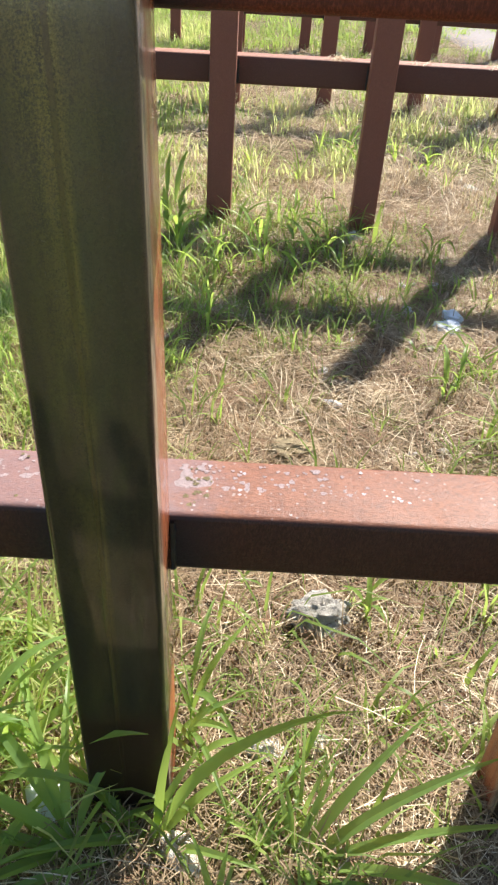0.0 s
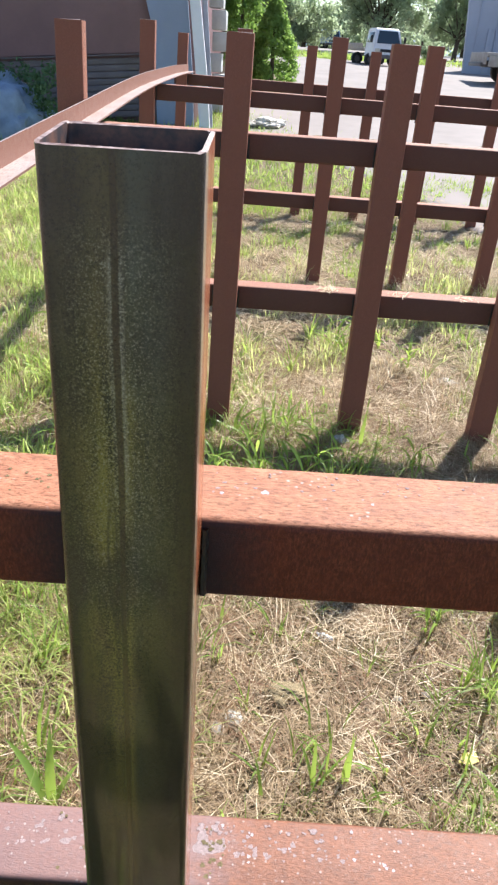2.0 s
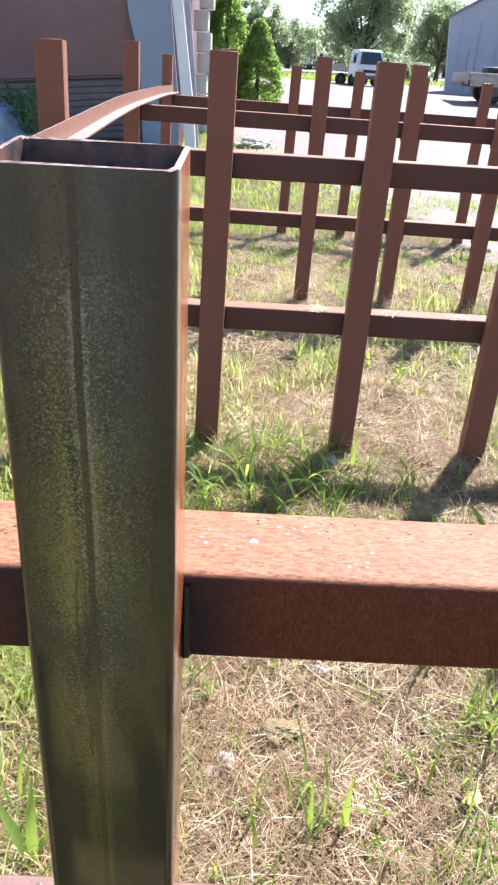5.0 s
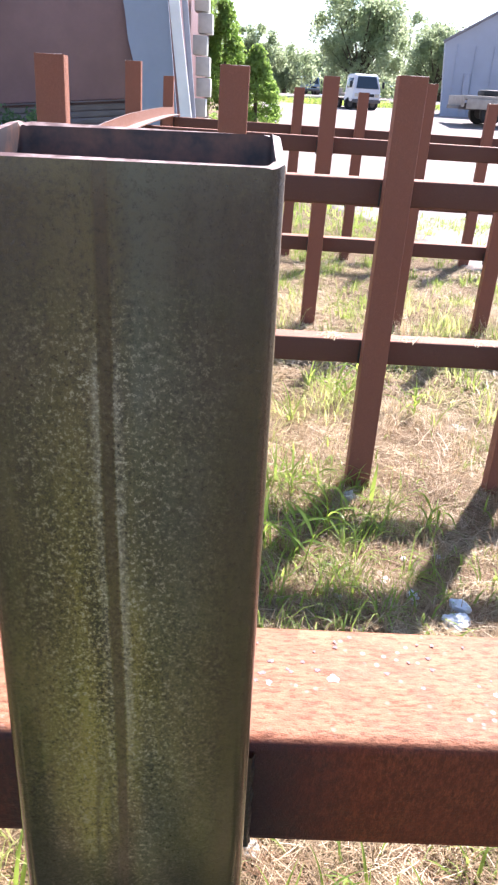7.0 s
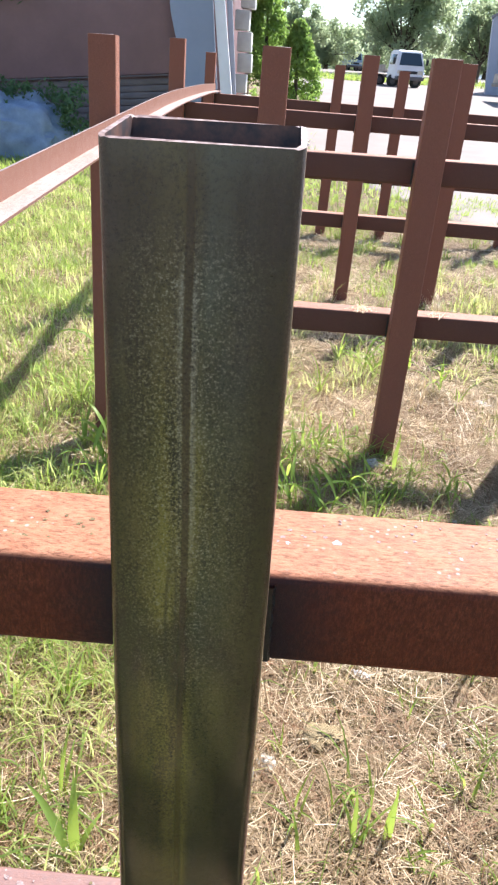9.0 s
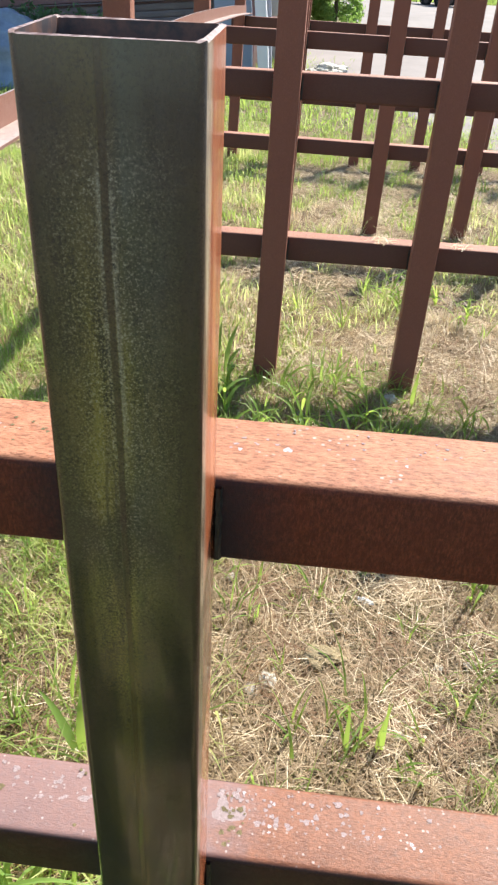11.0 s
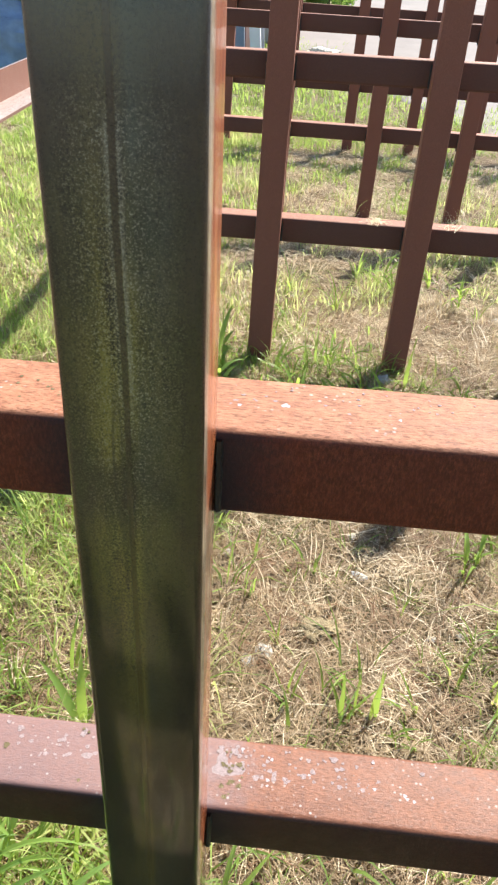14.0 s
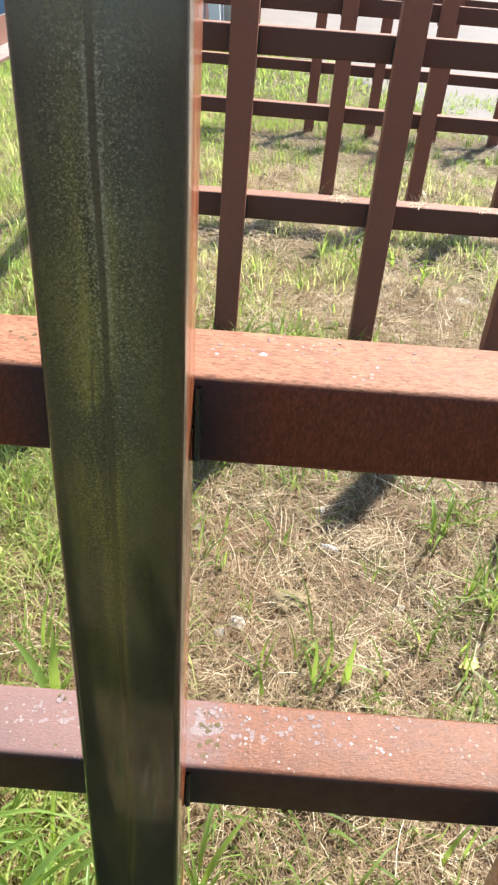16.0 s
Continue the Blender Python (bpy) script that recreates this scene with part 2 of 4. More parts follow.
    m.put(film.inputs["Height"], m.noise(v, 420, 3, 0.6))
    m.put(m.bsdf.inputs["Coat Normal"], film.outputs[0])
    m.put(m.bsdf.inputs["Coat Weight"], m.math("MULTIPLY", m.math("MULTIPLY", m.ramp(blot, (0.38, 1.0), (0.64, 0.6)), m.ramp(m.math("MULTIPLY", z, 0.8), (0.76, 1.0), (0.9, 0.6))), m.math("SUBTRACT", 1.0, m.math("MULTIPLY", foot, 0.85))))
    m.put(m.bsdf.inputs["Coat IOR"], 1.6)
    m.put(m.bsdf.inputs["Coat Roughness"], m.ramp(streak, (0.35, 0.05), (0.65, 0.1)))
    return m.done(col, m.ramp(speck, (0.35, 0.26), (0.65, 0.46)), 0.0, 0.34)


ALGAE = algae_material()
m = Mat("dark_tube_inside")
v = m.coords()
INSIDE = m.done(m.mix(m.ramp(m.noise(v, 80, 4), (0.4, 0.0), (0.7, 1.0)), (0.03, 0.022, 0.026), (0.16, 0.07, 0.045)), 0.55)
CUT = Mat("rusty_cut_edge")
CUT = CUT.done(CUT.mix(CUT.ramp(CUT.noise(CUT.coords(), 160, 4), (0.4, 0.0), (0.65, 1.0)), (0.13, 0.065, 0.05), (0.4, 0.29, 0.26)), 0.5)
m = Mat("weld_metal")
v = m.coords()
m.bump(m.noise(v, 300, 2), 0.6, 0.002)
WELD = m.done(m.mix(m.noise(v, 60, 3), (0.012, 0.014, 0.014), (0.05, 0.05, 0.042)), 0.45, 0.3)


def plain(name, color, rough=0.6, vary=0.25, scale=4.0, bump=0.0, metal=0.0, stretch=(1, 1, 1)):
    m = Mat(name)
    v = m.scaled(m.coords(), stretch)
    n = m.noise(v, scale, 5)
    f = m.noise(v, scale * 17, 3)
    lo = tuple(c * (1 - vary) for c in color)
    hi = tuple(min(1, c * (1 + vary)) for c in color)
    col = m.mix(m.ramp(n, (0.3, 0.0), (0.7, 1.0)), lo, hi)
    col = m.mix(m.ramp(f, (0.4, 0.0), (0.8, 0.35)), col, lo)
    if bump:
        m.bump(f, bump, 0.01)
    return m.done(col, rough, metal)


def soil_material():
    m = Mat("straw_soil")
    v = m.coords()
    n1, n2, n3, n4 = m.noise(v, 1.3, 4), m.noise(v, 14, 6, 0.7), m.noise(m.scaled(v, (1, 0.35, 1)), 130, 4, 0.7), m.noise(m.scaled(v, (0.3, 1, 1)), 170, 3)
    col = m.mix(m.ramp(n2, (0.35, 0.0), (0.68, 1.0)), (0.085, 0.055, 0.034), (0.36, 0.255, 0.15))
    col = m.mix(m.ramp(n3, (0.45, 0.0), (0.68, 0.8)), col, (0.55, 0.435, 0.285))
    col = m.mix(m.ramp(n4, (0.5, 0.0), (0.72, 0.65)), col, (0.07, 0.05, 0.033))
    col = m.mix(m.ramp(n1, (0.46, 0.0), (0.66, 0.55)), col, (0.19, 0.21, 0.07))
    n5 = m.noise(v, 3.1, 3)
    col = m.mix(m.ramp(n5, (0.55, 0.0), (0.7, 0.6)), col, (0.19, 0.115, 0.07))
    m.bump(m.math("ADD", n2, m.math("ADD", n3, n4)), 0.9, 0.02)
    return m.done(col, 0.9, 0.0, 0.2)


def blade_material(name, lo, hi, through, mixfac=0.45, rough=0.5, single=False):
    """Thin leaf: diffuse with gloss and light coming through."""
    m = Mat(name)
    r = m.random() if single else m.island()
    n = m.noise(m.coords(), 9, 3)
    col = m.mix(m.math("ADD", m.math("MULTIPLY", r, 0.7), m.math("MULTIPLY", n, 0.35)), lo, hi)
    m.done(col, rough, 0.0, 0.22)
    tr = m.node("ShaderNodeBsdfTranslucent")
    m.put(tr.inputs[0], m.mix(0.6, col, through))
    mx = m.node("ShaderNodeMixShader", Fac=mixfac)
    m.nt.links.new(m.bsdf.outputs[0], mx.inputs[1])
    m.nt.links.new(tr.outputs[0], mx.inputs[2])
    m.nt.links.new(mx.outputs[0], m.nt.nodes["Material Output"].inputs[0])
    return m.mat


SOIL = soil_material()
GRASS = blade_material("green_grass", (0.08, 0.155, 0.035), (0.4, 0.49, 0.14), (0.52, 0.66, 0.13), 0.55)
LUSH = blade_material("lush_blade", (0.1, 0.19, 0.05), (0.31, 0.43, 0.11), (0.55, 0.7, 0.12), 0.58, 0.35)
BROAD = blade_material("broad_leaf", (0.1, 0.19, 0.065), (0.33, 0.46, 0.11), (0.6, 0.74, 0.12), 0.58, 0.35, True)
STRAW = blade_material("dry_straw", (0.1, 0.062, 0.036), (0.62, 0.455, 0.28), (0.6, 0.43, 0.23), 0.35, 0.55)
# pale greyed leaves: distance haze is put into their colour
HAZED_LEAF = blade_material("hazed_tree_leaf", (0.26, 0.32, 0.2), (0.32, 0.38, 0.235), (0.52, 0.6, 0.37), 0.7, 0.9)
THUJA = blade_material("conifer_leaf", (0.12, 0.22, 0.075), (0.28, 0.42, 0.11), (0.42, 0.58, 0.13), 0.6)
IVY = blade_material("ivy_leaf", (0.05, 0.1, 0.05), (0.1, 0.17, 0.075), (0.14, 0.25, 0.07), 0.35)
STONE = plain("pale_stone", (0.6, 0.55, 0.47), 0.85, 0.3, 30, 0.6)
ROCK = plain("grey_pitted_rock", (0.6, 0.54, 0.46), 0.9, 0.35, 55, 0.9)
TANSTONE = plain("tan_stone", (0.31, 0.235, 0.125), 0.85, 0.3, 30, 0.6)
PAPER = plain("white_scrap", (0.75, 0.76, 0.78), 0.6, 0.12, 30, 0.3)
PAVE = plain("pale_worn_pavement", (0.225, 0.187, 0.17), 0.85, 0.16, 1.1, 0.3)
BROWNWALL = plain("brown_cladding", (0.2, 0.112, 0.112), 0.55, 0.15, 1.2)
SLAT = plain("grey_brown_slat", (0.14, 0.113, 0.118), 0.55, 0.2, 3)
BLUEPANEL = plain("pale_blue_sheet", (0.24, 0.28, 0.37), 0.5, 0.08, 1.5)
WHITE = plain("white_paint", (0.72, 0.72, 0.74), 0.45, 0.08, 3)
GREYPOST = plain("grey_paint", (0.33, 0.34, 0.4), 0.5, 0.1, 3)
BLOCK = plain("white_block", (0.55, 0.55, 0.52), 0.8, 0.15, 5, 0.2)
TARP = plain("blue_grey_tarp", (0.19, 0.25, 0.34), 0.5, 0.35, 5, 0.5)
BARK = plain("bark", (0.09, 0.065, 0.045), 0.9, 0.35, 6, 0.6)
RUBBER = plain("rubber", (0.02, 0.02, 0.021), 0.7, 0.2, 8)
STEELGREY = plain("chassis_steel", (0.12, 0.11, 0.11), 0.6, 0.25, 6)
BED = plain("bleached_timber", (0.36, 0.32, 0.28), 0.8, 0.2, 5)
SHED = plain("blue_grey_cladding", (0.34, 0.36, 0.43), 0.6, 0.08, 1.0)
ROOF = plain("shed_roofing", (0.2, 0.19, 0.21), 0.6, 0.1, 2)
# blue of the far hills is haze painted into the colour
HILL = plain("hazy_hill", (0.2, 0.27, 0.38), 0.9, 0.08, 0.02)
BLUECAB = plain("pale_blue_paint", (0.2, 0.3, 0.42), 0.35, 0.06, 3)
m = Mat("dark_glass")
GLASS = m.done((0.03, 0.045, 0.06), 0.06, 0.0, 0.6)
m = Mat("lamp_glass")
LAMPGLASS = m.done((0.6, 0.55, 0.45), 0.15)
WHITE_LICHEN = plain("white_lichen", (0.52, 0.43, 0.44), 0.9, 0.2, 300, 0.4)
LICHEN = plain("pale_lichen", (0.34, 0.255, 0.245), 0.9, 0.2, 300, 0.4)
LICHEN_DARK = plain("olive_lichen", (0.17, 0.13, 0.06), 0.9, 0.3, 300, 0.4)


# ---- mesh helpers ----
def thing(name, place=(0, 0, 0), label="", category="", group="", kind=""):
    ob = new(name)
    ob.location = place
    ob.empty_display_size = 0.05
    return tagged(ob, label, category, group, kind)


def part(name, bm, material, parent=None, label="", smooth=True):
    me = bpy.data.meshes.new(name)
    bm.normal_update()
    bm.to_mesh(me)
    bm.free()
    if smooth:
        me.polygons.foreach_set("use_smooth", [True] * len(me.polygons))
        me.set_sharp_from_angle(angle=radians(40))
    me.materials.append(material)
    ob = new(name, me)
    if parent:
        ob.parent = parent
    if label:
        tagged(ob, label)
    return ob


def sheet(name, verts, faces, material, parent=None, smooth=False):
    me = bpy.data.meshes.new(name)
    me.from_pydata([tuple(p) for p in verts], [], [tuple(f) for f in faces])
    me.update()
    if smooth:
        me.polygons.foreach_set("use_smooth", [True] * len(me.polygons))
    me.materials.append(material)
    ob = new(name, me)
    if parent:
        ob.parent = parent
    return ob


def block(bm, x0, x1, y0, y1, z0, z1, bevel=0.0):
    out = bmesh.ops.create_cube(bm, size=1, matrix=Matrix.LocRotScale(((x0 + x1) / 2, (y0 + y1) / 2, (z0 + z1) / 2), None, (x1 - x0, y1 - y0, z1 - z0)))
    if bevel:
        edges = list({e for q in out["verts"] for e in q.link_edges})
        bmesh.ops.bevel(bm, geom=edges, offset=bevel, segments=2, affect="EDGES", profile=0.5)
    return out["verts"]


def boxed(name, dims, material, parent, bevel=0.01, label=""):
    bm = bmesh.new()
    block(bm, *dims, bevel)
    return part(name, bm, material, parent, label)


def ring_profile(w, d, r, n=4):
    """Rounded rectangle, centred in u, from 0 to d in v."""
    pts = []
    for cx, cy, a0 in ((w / 2 - r, r, -90), (w / 2 - r, d - r, 0), (-w / 2 + r, d - r, 90), (-w / 2 + r, r, 180)):
        for k in range(n + 1):
            a = radians(a0 + 90 * k / n)
            pts.append((cx + r * math.cos(a), cy + r * math.sin(a)))
    return pts


def tube(w, d, length, wall, r, axis="z", ragged=0.0, cuts=1):
    """Hollow box section standing on z = 0 (or lying along x, with height d upwards)."""
    bm = bmesh.new()
    outer, inner = ring_profile(w, d, r), ring_profile(w - 2 * wall, d - 2 * wall, max(r - wall, 0.001))
    inner = [(u, q + wall) for u, q in inner]
    rng = random.Random(int(w * 1000 + length * 100))

    def ring(prof, h, jag):
        row = []
        for u, q in prof:
            hh = h + (rng.uniform(-1, 1) * jag)
            row.append(bm.verts.new((u, q, hh) if axis == "z" else (hh, u, q)))
        return row

    steps = [length * k / cuts for k in range(cuts + 1)]
    ro = [ring(outer, h, ragged if k == cuts else 0) for k, h in enumerate(steps)]
    ri = [ring(inner, h, ragged if k == cuts else 0) for k, h in enumerate(steps)]
    n = len(outer)
    for k in range(cuts):
        for i in range(n):
            j = (i + 1) % n
            bm.faces.new((ro[k][i], ro[k][j], ro[k + 1][j], ro[k + 1][i]))
            bm.faces.new((ri[k][j], ri[k][i], ri[k + 1][i], ri[k + 1][j]))
    for i in range(n):
        j = (i + 1) % n
        bm.faces.new((ro[-1][i], ro[-1][j], ri[-1][j], ri[-1][i]))
        bm.faces.new((ro[0][j], ro[0][i], ri[0][i], ri[0][j]))
    bmesh.ops.recalc_face_normals(bm, faces=bm.faces)
    return bm


# ---- ground ----
GY = ([-10, 1, 2, 4, 8, 12, 15, 19, 25, 33, 60, 110, 600], [0, 0, 0.025, 0.05, 0.09, 0.16, 0.33, 0.6, 0.95, 1.08, 1.85, 2.4, 6.0])


def level(y):
    return np.interp(y, *GY)


def bumps(x, y):
    x, y = np.asarray(x, float), np.asarray(y, float)
    near = np.clip(1.2 - np.maximum(np.abs(x), np.abs(y - 2)) / 9, 0, 1)
    b = 0.010 * np.sin(5.1 * x + 1.3) * np.sin(4.3 * y + 0.4) + 0.006 * np.sin(13 * x + 2.1 * y) * np.sin(11 * y - 3 * x)
    b = b + 0.004 * np.sin(31 * x + 7 * y + 1) * np.sin(27 * y - 9 * x)
    return b * near


def ground_z(x, y):
    return level(y) + bumps(x, y)


def spread(lo, a, b, hi, step, grow=1.18):
    mid = list(np.arange(a, b, step))
    up, dn, s = [], [], step
    p = mid[-1]
    while p < hi:
        s = min(s * grow, 60)
        p += s
        up.append(min(p, hi))
    p, s = a, step
    while p > lo:
        s = min(s * grow, 60)
        p -= s
        dn.append(max(p, lo))
    return np.array(dn[::-1] + mid + up)


gx, gy = spread(-600, -1.6, 2.2, 600, 0.04), spread(-30, -0.9, 4.6, 600, 0.04)
X, Y = np.meshgrid(gx, gy)
Z = ground_z(X, Y)
nx, ny = len(gx), len(gy)
idx = np.arange(nx * ny).reshape(ny, nx)
quads = np.stack([idx[:-1, :-1], idx[:-1, 1:], idx[1:, 1:], idx[1:, :-1]], -1).reshape(-1, 4)
ground = sheet("ground", np.stack([X, Y, Z], -1).reshape(-1, 3).tolist(), quads.tolist(), SOIL, None, True)
tagged(ground, "uneven dry soil strewn with straw and cut grass", "ground", "", "structure")


def pave_edge(y):
    """Where the pavement begins, by y."""
    return np.interp(y, [4, 5, 7, 9, 11, 12.5, 14, 16, 18, 22, 600], [2.3, 1.95, 1.65, 1.0, 0.1, -0.5, -0.8, -0.8, 0.6, 0.3, -30])


py = np.concatenate([np.arange(4.2, 30, 0.12), np.arange(30, 140, 2.0)])
px = np.concatenate([np.linspace(0, 1, 12) ** 2 * 4, np.linspace(5, 120, 30)])
rows = []
for y in py:
    e = float(pave_edge(y)) + 0.16 * noise.noise((0, y * 2.2, 1)) + 0.06 * noise.noise((3, y * 9, 1))
    rows.append([(e + q, y, float(level(y)) + (0.012 if k else -0.02)) for k, q in enumerate(px)])
pv = [p for r in rows for p in r]
pi = np.arange(len(pv)).reshape(len(py), len(px))
pq = np.stack([pi[:-1, :-1], pi[:-1, 1:], pi[1:, 1:], pi[1:, :-1]], -1).reshape(-1, 4)
tagged(sheet("pavement", pv, pq.tolist(), PAVE, None, True), "pale sun-bleached worn concrete yard and road", "road", "", "structure")


# ---- fences: rows of hollow section posts with two rails behind them ----
def lean(ob, dx, dy):
    """Lean a mesh by so much sideways and back per metre of height."""
    ob.data.transform(Matrix(((1, 0, dx, 0), (0, 1, dy, 0), (0, 0, 1, 0), (0, 0, 0, 1))))


def fence(xs, y, base, top, u_top, u_low, l_top, l_low, width, depth, deep, slope, dx, dy, drift, mats, label, x_lo, x_hi, near=False, tilt=0.0):
    root = thing("steel_fence", (0, y, 0), label, "fence", "rows of steel fence")
    post_mat, up_mat, low_mat = mats
    for x in xs:
        b = base
        bm = tube(width, depth, top + slope * x - base, 0.003 if near else 0.0035, 0.0065 if near else 0.005, "z", 0.0009 if near else 0.0012, 1)
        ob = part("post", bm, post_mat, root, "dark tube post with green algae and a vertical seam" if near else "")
        ob.data.materials.append(INSIDE)
        ob.data.materials.append(CUT)
        for p in ob.data.polygons:
            c, nn = p.center, p.normal
            if nn.dot(Vector((c.x, c.y - depth / 2, 0))) < 0 and abs(nn.z) < 0.5:
                p.material_index = 1
            elif nn.z > 0.7:
                p.material_index = 2
        if near:
            for q in ob.data.vertices:
                if q.co.z > 1:
                    q.co.z += 0.075 * q.co.y
        lean(ob, dx, dy)
        ob.location = (x, drift * x + dy * base, b)
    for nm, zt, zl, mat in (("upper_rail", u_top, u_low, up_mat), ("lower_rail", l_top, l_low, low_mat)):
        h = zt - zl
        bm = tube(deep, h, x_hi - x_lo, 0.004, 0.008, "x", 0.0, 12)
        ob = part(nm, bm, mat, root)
        front = (0.068 if near else depth) + dy * zl + 0.001
        ob.matrix_basis = Matrix(((1, 0, 0, x_lo), (drift, 1, dy, drift * x_lo + front + deep / 2), (slope + tilt, 0, 1, zl + (slope + tilt) * x_lo), (0, 0, 0, 1)))
        for k, x in enumerate(xs):
            for side in (-1, 1):
                wb = bmesh.new()
                n = 9
                ringv = []
                for q in range(n + 1):
                    zz = zl + 0.007 + (h - 0.014) * q / n
                    rr = 0.0032 + 0.0007 * math.sin(q * 2.7 + k)
                    cx = x + side * (width / 2 + 0.003) + dx * zz
                    cy = drift * x + (0.067 if near else depth) + dy * zz - 0.001
                    ringv.append([wb.verts.new((cx + rr * math.cos(a), cy + rr * math.sin(a), zz + (slope + tilt) * x)) for a in (i * math.pi / 3 for i in range(6))])
                for a, b2 in zip(ringv, ringv[1:]):
                    for i in range(6):
                        wb.faces.new((a[i], a[(i + 1) % 6], b2[(i + 1) % 6], b2[i]))
                part("weld", wb, WELD, root, "")
    return root


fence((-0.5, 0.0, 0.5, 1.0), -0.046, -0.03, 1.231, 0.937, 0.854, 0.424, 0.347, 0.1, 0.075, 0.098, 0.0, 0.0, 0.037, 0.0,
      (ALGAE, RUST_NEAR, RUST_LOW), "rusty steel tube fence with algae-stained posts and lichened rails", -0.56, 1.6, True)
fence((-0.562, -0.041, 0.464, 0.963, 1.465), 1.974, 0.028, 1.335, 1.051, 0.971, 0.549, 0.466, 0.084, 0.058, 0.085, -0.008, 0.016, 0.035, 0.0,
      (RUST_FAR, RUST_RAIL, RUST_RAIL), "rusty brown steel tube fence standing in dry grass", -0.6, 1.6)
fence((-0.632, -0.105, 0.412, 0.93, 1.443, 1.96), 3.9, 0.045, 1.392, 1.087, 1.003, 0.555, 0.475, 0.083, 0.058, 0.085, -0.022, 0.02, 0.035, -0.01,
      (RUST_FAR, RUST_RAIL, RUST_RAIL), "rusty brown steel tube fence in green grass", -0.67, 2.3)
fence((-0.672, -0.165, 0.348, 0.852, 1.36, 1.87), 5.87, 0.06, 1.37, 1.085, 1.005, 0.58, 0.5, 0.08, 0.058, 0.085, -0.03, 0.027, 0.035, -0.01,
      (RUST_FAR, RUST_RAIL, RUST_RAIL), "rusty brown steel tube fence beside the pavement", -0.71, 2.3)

# angle iron lying along the left posts
ay = np.linspace(-0.02, 6.02, 90)
ax = np.interp(ay, [0, 2, 3.95, 5.95], [-0.449, -0.5, -0.553, -0.606])
az = np.interp(ay, [0, 1, 2.0, 2.7, 3.3, 3.95, 5.0, 6.0], [0.985, 1.029, 1.068, 1.096, 1.113, 1.12, 1.126, 1.118])
az = np.convolve(np.pad(az, 4, "edge"), np.ones(9) / 9, "valid")
iron = thing("angle_iron", (0, 0, 0), "long pale worn angle iron welded along the fence rows", "rail")
for nm, prof, mat, lab in (("upright_flange", [(0, 0.055), (0.005, 0.055), (0.005, 0.0), (0, 0)], FLANGE, "worn reddish flange"),
                           ("flat_flange", [(0.005, 0.005), (0.055, 0.005), (0.055, 0), (0.005, 0)], ANGLE, "pale sunlit flange")):
    bm = bmesh.new()
    rings = [[bm.verts.new((x + u, y, z + w)) for u, w in prof] for x, y, z in zip(ax, ay, az)]
    for a, b in zip(rings, rings[1:]):
        for i in range(4):
            j = (i + 1) % 4
            bm.faces.new((a[i], a[j], b[j], b[i]))
    bm.faces.new(rings[0])
    bm.faces.new(rings[-1][::-1])
    bmesh.ops.recalc_face_normals(bm, faces=bm.faces)
    part(nm, bm, mat, iron, lab)


# ---- lichen on the near rails ----
def lichen(name, material, spots, z, label, rng):
    verts, faces = [], []
    for x, y, r in spots:
        n, s = 22, len(verts)
        ph, el = rng.uniform(0, 6.3), rng.uniform(0.75, 1.3)
        verts.append((x, y, z + 0.00012))
        for i in range(n):
            a = i * 2 * math.pi / n
            q = r * (1 + 0.16 * math.sin(3 * a + ph) + 0.12 * math.sin(5 * a + 2 * ph) + rng.uniform(-0.07, 0.07))
            verts.append((x + el * q * math.cos(a), y + q * math.sin(a), z + 0.00008))
        faces += [(s, s + 1 + i, s + 1 + (i + 1) % n) for i in range(n)]
    tagged(sheet(name, verts, faces, material), label, "lichen", "", "stuff")


rng = random.Random(5)
spots = []
for _ in range(150):
    x = 0.056 + abs(rng.gauss(0, 0.13))
    spots.append((x, rng.uniform(0.047, 0.123), rng.choice((0.0009, 0.0012, 0.0015, 0.0019, 0.0024, 0.0034)) * (1.1 if x < 0.2 else 0.8)))
for _ in range(60):
    spots.append((-0.056 - abs(rng.gauss(0, 0.14)), rng.uniform(0.047, 0.123), rng.uniform(0.0012, 0.003)))
lichen("lichen", LICHEN, spots, 0.4241, "pale grey lichen specks on the lower rail", rng)
big = [(0.057 + abs(rng.gauss(0, 0.016)), rng.uniform(0.047, 0.12), rng.choice((0.002, 0.003, 0.005, 0.007, 0.008))) for _ in range(44)]
big += [(-0.06 - abs(rng.gauss(0, 0.1)), rng.uniform(0.05, 0.12), rng.uniform(0.002, 0.005)) for _ in range(26)]
lichen("lichen", LICHEN, big, 0.42402, "grey lichen crust beside the post", rng)
spots = [(0.06 + rng.uniform(0, 0.03), rng.uniform(0.048, 0.122), rng.uniform(0.001, 0.0035)) for _ in range(20)]
spots += [(-0.06 - rng.uniform(0, 0.3), rng.uniform(0.048, 0.122), rng.uniform(0.0015, 0.0045)) for _ in range(24)]
lichen("lichen", LICHEN_DARK, spots, 0.4246, "olive lichen rosettes on the lower rail", rng)
spots = [(0.058, 0.088, 0.0035), (0.103, 0.105, 0.0032), (0.066, 0.075, 0.0055), (0.079, 0.072, 0.0045), (0.199, 0.097, 0.0018), (0.064, 0.1, 0.0022), (0.08, 0.092, 0.002)]
lichen("lichen", WHITE_LICHEN, spots, 0.93715, "white lichen rosettes on the upper rail", rng)
spots = [(0.08 + rng.uniform(0, 0.25), rng.uniform(0.048, 0.122), rng.uniform(0.0012, 0.0026)) for _ in range(22)]
lichen("lichen", WHITE_LICHEN, spots, 0.42418, "white lichen rosettes on the lower rail", rng)
spots = []
for _ in range(90):
    spots.append((0.055 + abs(rng.gauss(0, 0.16)), rng.uniform(0.066, 0.14), rng.uniform(0.0007, 0.0016)))
